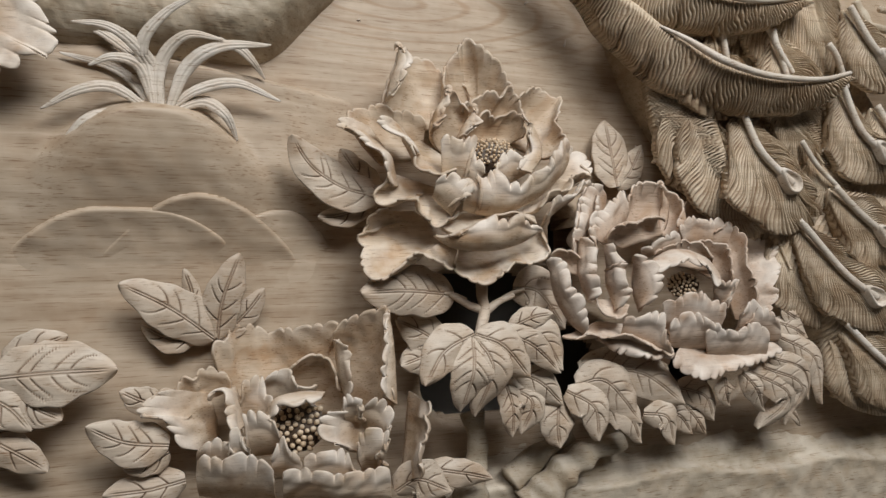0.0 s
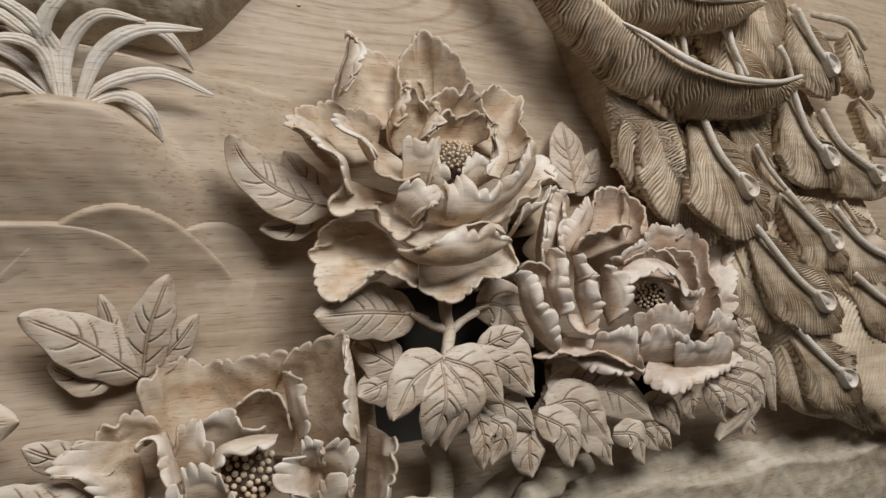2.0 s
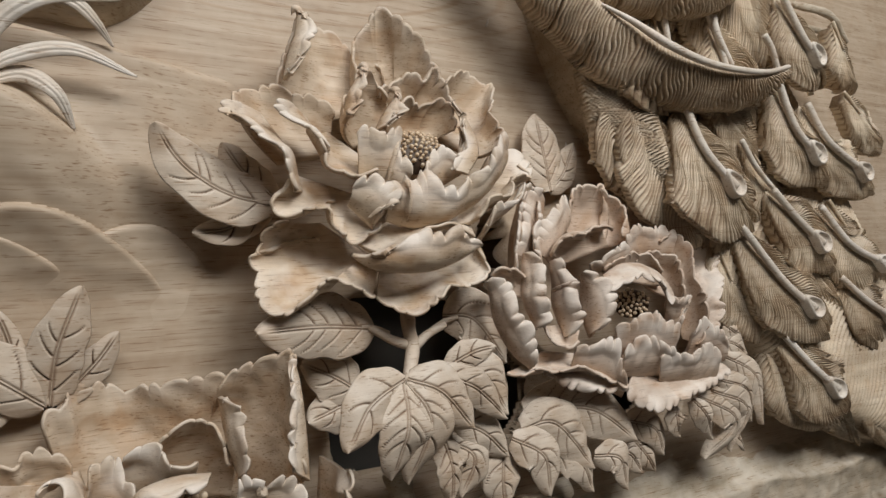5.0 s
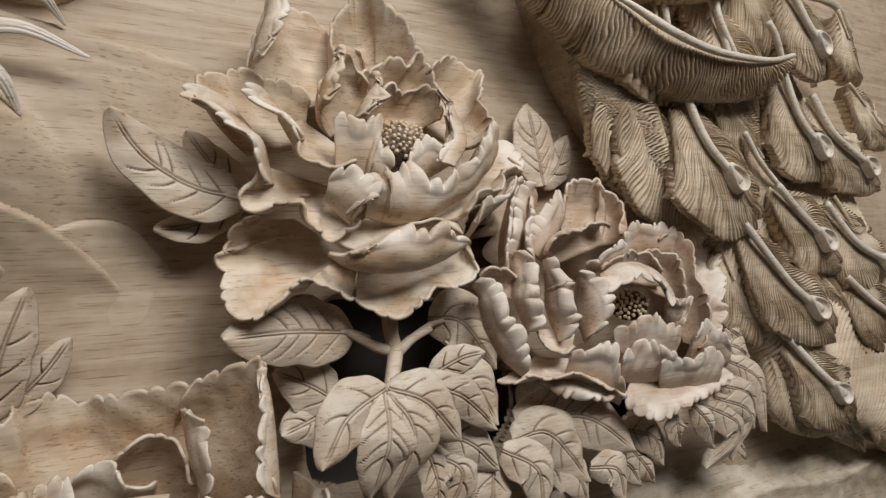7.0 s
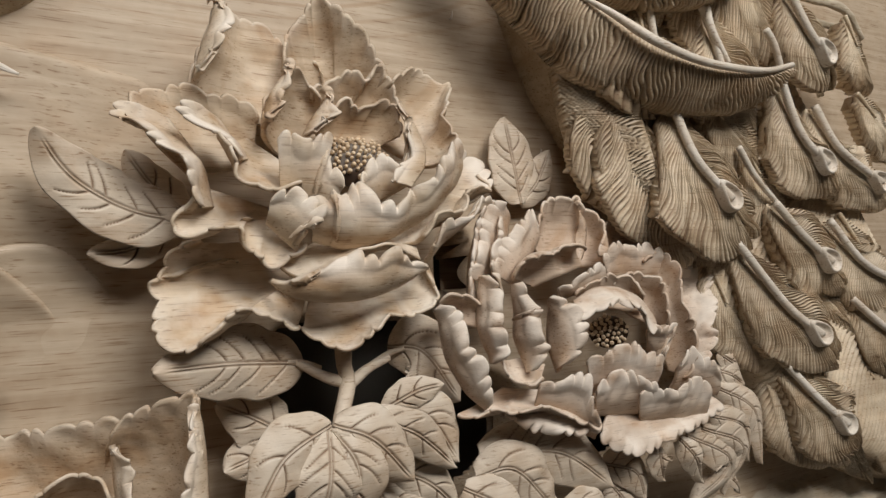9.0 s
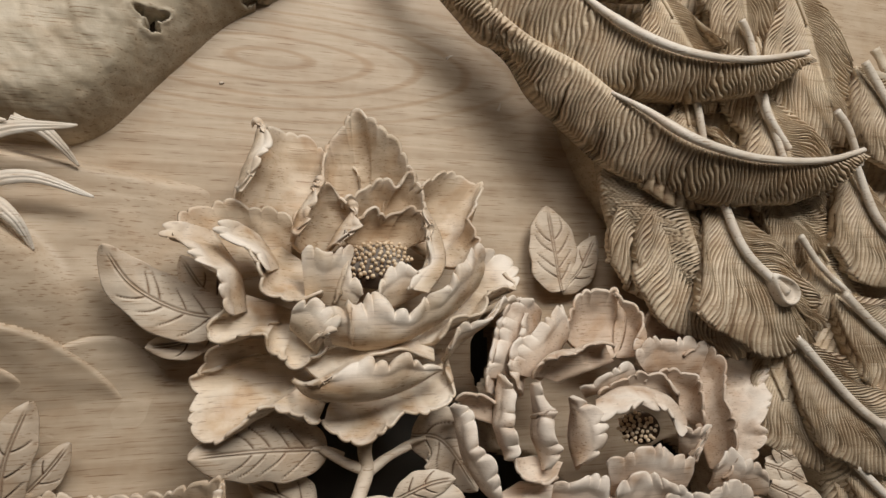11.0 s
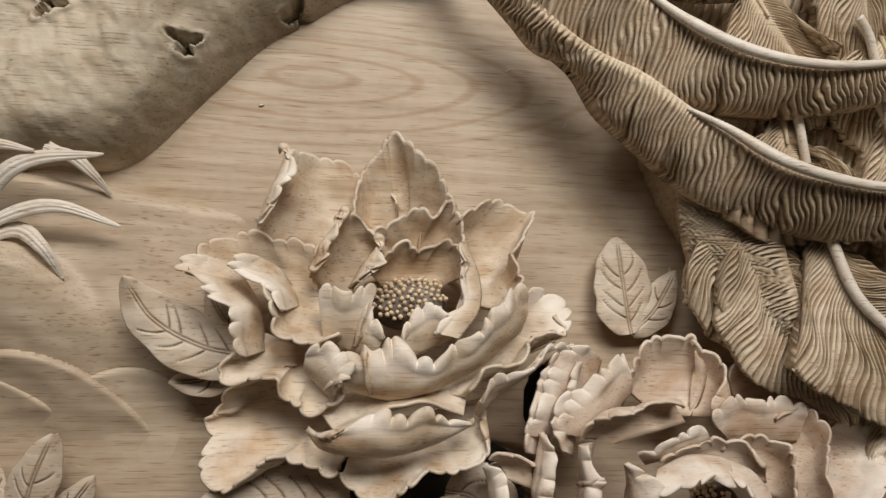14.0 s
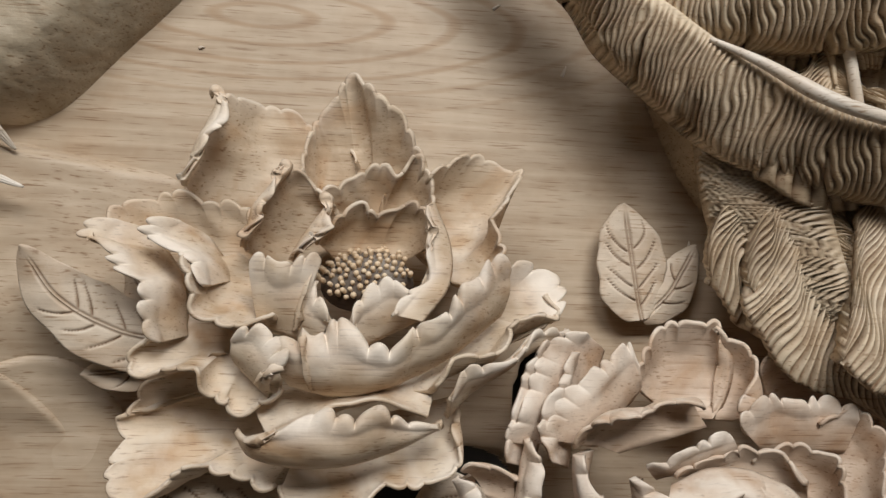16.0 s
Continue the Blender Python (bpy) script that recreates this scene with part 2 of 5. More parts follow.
def leaflet(leaf, spine, width, droop=4.0, veins=5, cup=0.0, thick=3.5, skew=0.0, blunt=0.8, name="leaflet", mat=None):
    """One carved leaflet: a pointed blade along its spine, with a midrib and long curved veins cut in."""
    rng = rng_next()
    ns, nr = 150, 41
    C = spline([mm(p) for p in spine], ns)
    L = length(C)
    T = unit(np.gradient(C, axis=0))
    S = unit(np.cross(T, OUT))
    N = unit(np.cross(S, T))
    s, r = np.linspace(0, 1, ns)[:, None], np.linspace(-1, 1, nr)[None]
    r = np.sign(r) * np.abs(r) ** 1.3
    prof = np.sin(np.pi * np.clip(0.03 + 0.965 * s, 0, 1) ** blunt) ** 0.62
    edge = 1 + 0.06 * np.sin(9 * s + rng.uniform(0, 6) + np.sign(r)) + 0.035 * np.sin(23 * s + rng.uniform(0, 6) * np.sign(r))
    half = width / 1580 * prof * edge * (1 + skew * r)
    ar = np.abs(r)
    arch = -droop / 1000 * r * r + cup / 1000 * np.sin(np.pi * s) + 0.0022 * np.sin(5 * s + rng.uniform(0, 6)) * r
    mid = np.exp(-(ar * half * 1000 / 1.1 - 1.0) ** 2 * 2.4) * (1 - ease(s, 0.82, 0.95))
    cut = np.zeros((ns, nr))
    veins = max(2, round(veins * 0.8))
    slope = min(0.52, 0.62 * width / (L * 1000))
    for i in range(veins):
        for sgn in (-1, 1):
            s0 = 0.06 + 0.6 * (i + rng.uniform(0.25, 0.75)) / veins
            along = s - s0 - slope * ar * (0.55 + 0.6 * ar)
            end = rng.uniform(0.72, 0.9)
            reach = ease(ar, 0.05, 0.14) * (1 - ease(ar, end - 0.14, end)) * (np.sign(r) == sgn)
            cut = cut + np.exp(-(along * L * 1000 / (0.8 - 0.3 * ar)) ** 2) * reach
    cut = np.clip(cut, 0, 1)
    G = C[:, None] + S[:, None] * (half * r)[..., None] + N[:, None] * (arch - 0.0026 * cut - 0.0016 * mid)[..., None]
    G = G + N[:, None] * (0.0008 * lumps(G, 0.03, rng))[..., None]
    v, f = shell(G, thick / 1000 * np.clip(prof * 1.6, 0.05, 1) * np.ones((ns, nr)))
    ob = link(name, v, f, mat or LEAF, leaf)
    # midrib and veins tinted brown along their cuts
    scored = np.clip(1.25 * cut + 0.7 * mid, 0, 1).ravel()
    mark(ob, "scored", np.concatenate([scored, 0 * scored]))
    return ob


def tube(pts, r0, r1, name, mat, parent=None, label="", n=40, m=12, flat=1.0, wob=0.0, tip=1.0):
    rng = rng_next()
    C = spline([mm(p) for p in pts], n)
    T = unit(np.gradient(C, axis=0))
    S = unit(np.cross(T, OUT))
    N = unit(np.cross(S, T))
    rad = np.interp(np.linspace(0, 1, n), [0, 0.22, 1], [r0 * tip, r0, r1]) / 1000
    ang = np.linspace(0, 2 * np.pi, m, endpoint=False)
    rr = rad[:, None] * (1 + wob * lumps(C, 0.03, rng)[:, None] + wob * 0.5 * np.sin(3 * ang + 1))
    V = C[:, None] + S[:, None] * (np.cos(ang) * rr)[..., None] + N[:, None] * (np.sin(ang) * rr * flat)[..., None]
    idx = np.arange(n * m).reshape(n, m)
    nx = np.roll(idx, -1, 1)
    faces = np.stack([idx[:-1], nx[:-1], nx[1:], idx[1:]], -1).reshape(-1, 4).tolist()
    faces += [idx[0][::-1].tolist(), idx[-1].tolist()]
    return link(name, V.reshape(-1, 3), faces, mat, parent, label)


def slab(G, under):
    """Verts and faces of a grid of places standing on a plain underside given by its two long edges."""
    a, b = G.shape[:2]
    idx = np.arange(a * b).reshape(a, b)
    lo, hi = a * b + np.arange(a), a * b + a + np.arange(a)
    quads = np.vstack([
        np.stack([idx[:-1, :-1], idx[1:, :-1], idx[1:, 1:], idx[:-1, 1:]], -1).reshape(-1, 4),
        np.stack([lo[:-1], lo[1:], idx[1:, 0], idx[:-1, 0]], 1),
        np.stack([idx[:-1, -1], idx[1:, -1], hi[1:], hi[:-1]], 1),
        np.stack([hi[:-1], hi[1:], lo[1:], lo[:-1]], 1)]).tolist()
    quads += [[int(lo[0])] + idx[0].tolist() + [int(hi[0])], [int(hi[-1])] + idx[-1, ::-1].tolist() + [int(lo[-1])]]
    n = np.cross(np.gradient(G, axis=0), np.gradient(G, axis=1)).sum((0, 1))
    if n @ OUT < 0:
        quads = [q[::-1] for q in quads]
    return np.vstack([G.reshape(-1, 3), under[0], under[1]]), quads


def barb_wave(phase):
    """Rounded ridges with narrow cuts between them."""
    return np.abs(np.sin(np.pi * phase)) ** 0.8


def vane(feather, rib, edge, pitch=4.8, lean=14.0, depth=5.2, bulge=5.0, clefts=9, name="vane", mat=None, nb=36, fine=0.6):
    """One side of a sweeping feather: combed from the rib to its ragged edge."""
    rng = rng_next()
    r0, e0 = [mm(p) for p in rib], [mm(p) for p in edge]
    L = max(length(spline(r0, 60)), length(spline(e0, 60))) * 1000
    na = int(L / fine)
    R, E = spline(r0, na), spline(e0, na)
    a, s = np.linspace(0, 1, na)[:, None], np.linspace(0, 1, nb)[None]
    D = unit(E - R)
    warp = 3.0 * np.sin(a * 17 + rng.uniform(0, 6)) + 2.0 * np.sin(a * 41 + 3 * s + rng.uniform(0, 6)) + 1.1 * np.sin(a * 93 - 5 * s + rng.uniform(0, 6)) + 0.7 * np.sin(a * 190 + 9 * s)
    ph = (a * L + warp - lean * s ** 1.5 + 1.4 * np.sin(s * 7 + a * 30)) / pitch
    strand = np.floor(ph).astype(int)
    strand -= strand.min()
    rag = rng.uniform(-1, 1, strand.max() + 2)[strand]
    clump = np.sin(a * L / 31.0 + rng.uniform(0, 6)) + 0.6 * np.sin(a * L / 13.0)
    G = R[:, None] + (E - R)[:, None] * s[..., None]
    G = G + D[:, None] * ((1.0 * rag + 1.6 * clump) / 1000 * ease(s, 0.75, 1.0))[..., None]
    n = grid_normals(G)
    n = unit(n + 0.6 * n.mean((0, 1)))
    cutin = depth * barb_wave(ph) * ease(s, 0.0, 0.12) * (1 - 0.3 * ease(s, 0.85, 1.0))
    h = bulge * 4 * s * (1 - s) * np.ones_like(a) + cutin - 4.0 * ease(s, 0.8, 1.0) ** 2 + 1.1 * clump * s
    h = h + 0.6 * rag * ease(s, 0.2, 0.9) + 1.3 * np.sin(a * L / 9.0 + 4 * s) * s
    for _ in range(clefts):
        c = rng.uniform(0.08, 0.95)
        dist = (a - c) * L - lean * s ** 1.5
        h = h - 11 * np.exp(-(dist / (0.6 + 1.6 * s)) ** 2) * ease(s, rng.uniform(0.1, 0.6), 1.0)
    foot = (R - OUT * 0.012, R + (E - R) * 0.97 - OUT * 0.018)
    G = G + n * (h / 1000)[..., None]
    v, f = slab(G, foot)
    ob = link(name, v, f, mat or PLUME, feather)
    # shade of the cuts between barbs, darkened in by colour
    groove_shade = (1 - barb_wave(ph)) ** 1.1 * ease(s, 0.0, 0.12)
    mark(ob, "scored", np.concatenate([0.75 * groove_shade.ravel(), np.zeros(2 * na)]))
    return ob


def plume(feather, spine, left, right, pitch=4.4, depth=6.2, camber=9.0, tail=54.0, clefts=4, fan=54.0, mat=None):
    """A broad tail feather: every row of the mesh follows one barb from the quill out to its end, fanning round the tip."""
    rng = rng_next()
    left, right = left * 1.45, right * 1.45
    p = [mm(q) for q in spine]
    L = length(spline(p, 60)) * 1000
    count = int((L + 0.75 * (left + right) / 2 + 26) / pitch)
    ns, nb = count * 7, 30
    a = np.linspace(0, 1, ns)[:, None]
    C = spline(p, ns, np.clip(a[:, 0] * 1.12, 0, 1))
    C60 = spline(p, ns)
    T = unit(np.stack([np.interp(np.clip(a[:, 0] * 1.12, 0, 1), np.linspace(0, 1, ns), np.gradient(C60, axis=0)[:, k]) for k in range(3)], 1))
    S = unit(np.cross(T, OUT))
    N = unit(np.cross(S, T))
    q = np.linspace(0, 1, nb)[None]
    sides = []
    ph = a * count
    strand = np.clip(np.floor(ph).astype(int), 0, count)
    for sign, width in ((-1, left), (1, right)):
        first = np.radians(fan) * (1 - ease(a, 0.35, 1.0)) + np.radians(2.0)
        bend = np.radians(26) * (1 - ease(a, 0.6, 1.0))
        wave = np.radians(20) * np.sin(q * 6.5 + a * 7 + rng.uniform(0, 6)) + np.radians(11) * np.sin(q * 12 - a * 19 + rng.uniform(0, 6))
        turn = first - bend * q + wave * ease(q, 0.05, 0.4) * (0.35 + 0.65 * (1 - ease(a, 0.7, 1)))
        reach = np.minimum(width / np.sin(np.maximum(first - 0.5 * bend, 0.3)), 1.25 * width + 12)
        reach = reach * (1 - ease(a, 0.75, 1.0)) + tail * ease(a, 0.75, 1.0)
        reach = reach * (0.35 + 0.65 * ease(a, 0, 0.22))
        group = np.sin(ph / 4.3 + rng.uniform(0, 6)) + 0.7 * np.sin(ph / 1.9 + rng.uniform(0, 6))
        rag = rng.uniform(-1, 1, count + 2)[strand]
        reach = reach * (1 + 0.04 * group + 0.014 * rag)
        step = reach / (nb - 1) / 1000
        x = np.concatenate([np.zeros((ns, 1)), np.cumsum((np.sin(turn) * step)[:, 1:], 1)], 1) * sign
        y = np.concatenate([np.zeros((ns, 1)), np.cumsum((np.cos(turn) * step)[:, 1:], 1)], 1)
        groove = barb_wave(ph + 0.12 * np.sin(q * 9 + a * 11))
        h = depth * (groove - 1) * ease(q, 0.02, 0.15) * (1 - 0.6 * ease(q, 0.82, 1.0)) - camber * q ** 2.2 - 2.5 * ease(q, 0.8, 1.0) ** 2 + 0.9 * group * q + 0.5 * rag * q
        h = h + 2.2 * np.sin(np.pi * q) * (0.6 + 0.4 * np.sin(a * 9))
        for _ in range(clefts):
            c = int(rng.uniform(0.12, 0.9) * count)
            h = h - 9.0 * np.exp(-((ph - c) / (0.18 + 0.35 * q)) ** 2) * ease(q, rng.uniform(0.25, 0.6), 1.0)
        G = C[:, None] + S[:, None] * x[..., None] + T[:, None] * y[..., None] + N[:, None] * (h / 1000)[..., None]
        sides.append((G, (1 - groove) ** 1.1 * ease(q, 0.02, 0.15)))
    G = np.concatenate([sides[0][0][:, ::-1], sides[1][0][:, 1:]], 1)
    # groove shade of both sides, carried into the colour below
    groove_shade = np.concatenate([sides[0][1][:, ::-1], sides[1][1][:, 1:]], 1)
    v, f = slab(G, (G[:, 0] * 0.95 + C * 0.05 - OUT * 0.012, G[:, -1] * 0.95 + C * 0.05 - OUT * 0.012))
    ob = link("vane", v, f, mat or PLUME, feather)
    mark(ob, "scored", np.concatenate([1.1 * groove_shade.ravel(), np.zeros(2 * ns)]))
    return ob


def eye_drop(feather, p, along, size=9.0, name="eye_spot"):
    """The hollowed drop at the end of a quill."""
    n, m = 16, 28
    t = unit(np.array((along[0], -along[2], along[1]), float))
    S = unit(np.cross(t, OUT))
    N = unit(np.cross(S, t))
    q, ang = np.linspace(0, 1, n)[:, None], np.linspace(0, 2 * np.pi, m, endpoint=False)[None]
    rad = size / 1000 * q
    lip = np.exp(-((q - 0.8) / 0.17) ** 2)
    h = size / 1000 * (0.34 * lip - 0.04 + 0.05 * (1 - q) + 0.16 * np.clip(-np.cos(ang), 0, 1) * q)
    h = np.where(q > 0.97, -0.006, h)
    stretch = 1 + 1.0 * np.clip(-np.cos(ang), 0, 1) ** 3
    V = mm(p) + (np.cos(ang) * rad * stretch)[..., None] * t + (np.sin(ang) * rad * 0.92)[..., None] * S + h[..., None] * N
    idx = np.arange(n * m).reshape(n, m)
    nx = np.roll(idx, -1, 1)
    f = np.stack([idx[:-1], idx[1:], nx[1:], nx[:-1]], -1).reshape(-1, 4).tolist()
    return link(name, V.reshape(-1, 3), f, QUILL, feather, "smooth hollowed drop at the quill's end")


def blade(tuft, pts, width, name="grass_blade"):
    """An arched blade of grass with two cut lines along it."""
    n, m = 60, 17
    C = spline([mm(p) for p in pts], n)
    T = unit(np.gradient(C, axis=0))
    S = unit(np.cross(T, OUT))
    N = unit(np.cross(S, T))
    s, r = np.linspace(0, 1, n)[:, None], np.linspace(-1, 1, m)[None]
    w = 1.45 * width / 2000 * np.clip(0.55 + 1.4 * s, 0, 1) * np.clip((1.02 - s) / 0.55, 0, 1) ** 0.6
    h = 0.22 * w * (1 - r * r) * 2 - 0.0009 * np.exp(-((np.abs(r) - 0.3) / 0.13) ** 2) * (1 - ease(s, 0.8, 1))
    G = C[:, None] + S[:, None] * (w * r)[..., None] + N[:, None] * h[..., None]
    v, f = shell(G, (0.008 * (1.1 - s)) * np.ones((n, m)))
    return link(name, v, f, QUILL, tuft)


def relief(name, mat, u0, v0, u1, v1, height, label, category, step=3.0, kind="", sink=4.0):
    """A raised field on the board: height(u, v) in millimetres, sunk into the board where it is below nought."""
    U, V = np.meshgrid(np.arange(u0, u1 + step, step), np.arange(v0, v1 + step, step), indexing="ij")
    H = np.maximum(height(U, V), -sink)
    G = np.stack([U / 1000, -H / 1000, Z0 + V / 1000], -1)
    a, b = U.shape
    idx = np.arange(a * b).reshape(a, b)
    quads = np.stack([idx[:-1, :-1], idx[1:, :-1], idx[1:, 1:], idx[:-1, 1:]], -1).reshape(-1, 4)
    top = H.reshape(-1)[quads].max(1) > -sink + 0.01
    quads = quads[top]
    used = np.unique(quads)
    remap = np.zeros(a * b, int)
    remap[used] = np.arange(len(used))
    ob = link(name, G.reshape(-1, 3)[used], remap[quads].tolist(), mat)
    return tagged(ob, label, category, "", kind)


def wavy(U, V, size, seed):
    rng = np.random.default_rng(seed)
    w = np.zeros(U.shape)
    for _ in range(9):
        k, a = 2 * np.pi / (size * rng.uniform(0.5, 1.8)), rng.uniform(0, 6.3)
        w += np.sin(k * (np.cos(a) * U + np.sin(a) * V) + rng.uniform(0, 6.3) + 0.8 * np.sin(k * 0.6 * (U * np.sin(a) - V)))
    return w / 3.5


def stamens(flower, p, tilt, rx, ry, count, dome=6.0, size=2.6):
    """The seedy heart of a flower: a dark brown hollow full of little knobs."""
    c = mm(p)
    nrm = unit(np.array((tilt[0], -tilt[2], tilt[1]), float))
    A = unit(np.cross((0.0, 0.0, 1.0), nrm))
    Bv = np.cross(nrm, A)
    q, ang = np.linspace(0, 1, 8)[:, None], np.linspace(0, 2 * np.pi, 24, endpoint=False)[None]
    V = c + (np.cos(ang) * q * rx / 1000)[..., None] * A + (np.sin(ang) * q * ry / 1000)[..., None] * Bv + ((dome * (1 - q * q) - 2 - 9 * (q > 0.99)) / 1000 * np.ones_like(ang))[..., None] * nrm
    idx = np.arange(8 * 24).reshape(8, 24)
    nx = np.roll(idx, -1, 1)
    heart = link("flower_heart", V.reshape(-1, 3), np.stack([idx[:-1], idx[1:], nx[1:], nx[:-1]], -1).reshape(-1, 4).tolist(), DARK_BROWN, flower, "dark brown hollow full of carved knobs")
    rings, seg = 5, 8
    th = np.linspace(0, np.pi * 0.5, rings)[:, None]
    ph = np.linspace(0, 2 * np.pi, seg, endpoint=False)[None]
    knob = np.stack([np.sin(th) * np.cos(ph), np.sin(th) * np.sin(ph), np.cos(th) * 0.9 + 0 * ph], -1).reshape(-1, 3)
    foot = knob[-seg:] * (0.8, 0.8, 0) - np.array((0, 0, 1.6))
    kv = np.vstack([knob, foot]) * size / 1000
    ii = np.arange((rings + 1) * seg).reshape(rings + 1, seg)
    jn = np.roll(ii, -1, 1)
    kf = np.stack([ii[:-1], ii[1:], jn[1:], jn[:-1]], -1).reshape(-1, 4).tolist()
    me = bpy.data.meshes.new("stamen")
    me.from_pydata(kv.tolist(), [], kf)
    me.polygons.foreach_set("use_smooth", [True] * len(me.polygons))
    me.materials.append(SEED)
    rng = rng_next()
    origin = np.array(flower.matrix_world.translation)
    for i in range(count):
        k = math.sqrt((i + 0.5) / count)
        an = i * 2.39996 + rng.uniform(-0.12, 0.12)
        x, y = rx * k * math.cos(an), ry * k * math.sin(an)
        hh = dome * (1 - k * k) + rng.uniform(-0.8, 1.0)
        pos = c + (x * A + y * Bv + hh * nrm) / 1000
        ob = new("stamen", me)
        ob.parent = heart
        lean = unit(nrm + 0.35 * (x * A / rx + y * Bv / ry) + 0.15 * rng.normal(size=3))
        rot = Vector(lean.tolist()).to_track_quat("Z", "Y").to_matrix().to_4x4()
        ob.matrix_basis = Matrix.Translation((pos - origin).tolist()) @ rot @ Matrix.Scale(float(rng.uniform(0.82, 1.15)), 4)
    return heart


def box(name, lo, hi, mat, kind="structure", label="", category=""):
    (x0, y0, z0), (x1, y1, z1) = lo, hi
    v = [(x, y, z) for x in (x0, x1) for y in (y0, y1) for z in (z0, z1)]
    f = [(0, 1, 3, 2), (4, 6, 7, 5), (0, 4, 5, 1), (2, 3, 7, 6), (0, 2, 6, 4), (1, 5, 7, 3)]
    return tagged(link(name, v, f, mat, smooth=False), label, category, "", kind)


# ---- unseen room added around: floor, ceiling and plain walls, closed on every side ----
box("floor", (-2.4, -3.6, -0.1), (2.4, 0.3, 0.0), CONCRETE, "structure", "bare concrete floor added to close the room", "floor")
box("ceiling", (-2.4, -3.6, 3.2), (2.4, 0.3, 3.3), PLASTER, "structure", "plain dark ceiling added to close the room", "ceiling")
box("wall_west", (-2.5, -3.6, 0), (-2.4, 0.3, 3.2), PLASTER, "structure", "plain dark wall added to close the room", "wall")
box("wall_east", (2.4, -3.6, 0), (2.5, 0.3, 3.2), PLASTER, "structure", "plain dark wall added to close the room", "wall")
box("wall_south", (-2.4, -3.7, 0), (2.4, -3.6, 3.2), PLASTER, "structure", "plain dark wall added to close the room", "wall")
box("wall_north", (-2.4, 0.2, 0), (2.4, 0.3, 3.2), PLASTER, "structure", "plain dark wall added to close the room behind the panel", "wall")


# ---- the board: one thick slab, hollowed out behind the stem ----
def hollow(u, v):
    a = ((u - 20) / 95.0) ** 4 + ((v + 220) / 92.0) ** 4
    b = ((u - 120) / 70.0) ** 2 + ((v + 250) / 60.0) ** 2
    c = ((u - 116) / 20.0) ** 2 + ((v + 92) / 40.0) ** 2
    d = ((u - 330) / 60.0) ** 2 + ((v + 250) / 60.0) ** 2
    return -62 * np.maximum.reduce([1 - ease(q, 0.7, 1.3) for q in (a, b, c, d)])


def board():
    us = np.concatenate([np.arange(-1500, -700, 40), np.arange(-700, -120, 8), np.arange(-120, 440, 4), np.arange(440, 900, 8), np.arange(900, 1501, 40)]).astype(float)
    vs = np.concatenate([np.arange(-1300, -420, 40), np.arange(-420, 0, 4), np.arange(0, 400, 8), np.arange(400, 1201, 40)]).astype(float)
    U, V = np.meshgrid(us, vs, indexing="ij")
    H = hollow(U, V) + 0.35 * wavy(U, V, 190, 4)
    G = np.stack([U / 1000, -H / 1000, Z0 + V / 1000], -1)
    a, b = U.shape
    back = G.copy()
    back[..., 1] = 0.066
    idx = np.arange(a * b).reshape(a, b)
    quads = np.stack([idx[:-1, :-1], idx[1:, :-1], idx[1:, 1:], idx[:-1, 1:]], -1).reshape(-1, 4)
    quads = quads[H.reshape(-1)[quads].min(1) > -60]  # pierced right through in the hollows
    ring = np.concatenate([idx[:, 0], idx[-1, 1:], idx[::-1, -1][1:], idx[0, ::-1][1:]])
    side = np.stack([ring[:-1], ring[:-1] + a * b, ring[1:] + a * b, ring[1:]], 1)
    faces = np.vstack([quads, quads[:, ::-1] + a * b, side]).tolist()
    ob = link("carved_panel", np.vstack([G.reshape(-1, 3), back.reshape(-1, 3)]), faces, BOARD)
    return tagged(ob, "smooth pale wooden board with wavy grain behind the carving", "wooden panel", "", "structure")


board()


# ---- low reliefs cut into the board ----
def hillside(u, v):
    top = 95 - (u + 345) * 0.145
    plateau = 26 * ease(-u, 128, 260) * ease(top - v, -1, 9) * (1 - ease(-v, 10, 140))
    d = 47 - ((u + 362) / 110.0) ** 2 * 62 - v
    dome = 34 * ease(d, -3, 22) * (1 - ease(d, 4, 150)) * (1 - ease(np.abs(u + 362), 25, 125))
    return plateau + dome + 0.5 * wavy(u, v, 45, 11) - 2.0


relief("hillside", BOARD, -640, -150, -120, 130, hillside, "smooth carved mound under the grass tuft", "carved mound", kind="structure")


def hill(cu, cv, half, fall, high):
    def height(u, v):
        ridge = cv - np.abs((u - cu) / half) ** 2.2 * fall + 1.5 * np.sin(u / 19.0)
        d = ridge - v
        up = high * ease(d, -1.5, 5) * (0.1 + 0.9 * np.exp(-np.clip(d, 0, None) / 110.0)) * (1 - ease(np.abs(u - cu), half * (0.95 - 0.6 * ease(d, 0, 45)), half * 1.15)) * (1 - ease(d, 30, 100))
        return np.where(up > 0.01, np.maximum(hillside(u, v), -0.4) + up - 0.7, -10.0)
    return height


for cu, cv, half, fall, high, u0, u1 in ((-240, -64, 52, 30, 4, -310, -175), (-318, -52, 92, 54, 7, -430, -205), (-388, -63, 92, 30, 8, -500, -275)):
    relief("hill", BOARD, u0, cv - 130, u1, cv + 12, hill(cu, cv, half, fall, high), "low rounded hill carved into the board", "carved hill", step=2.0)


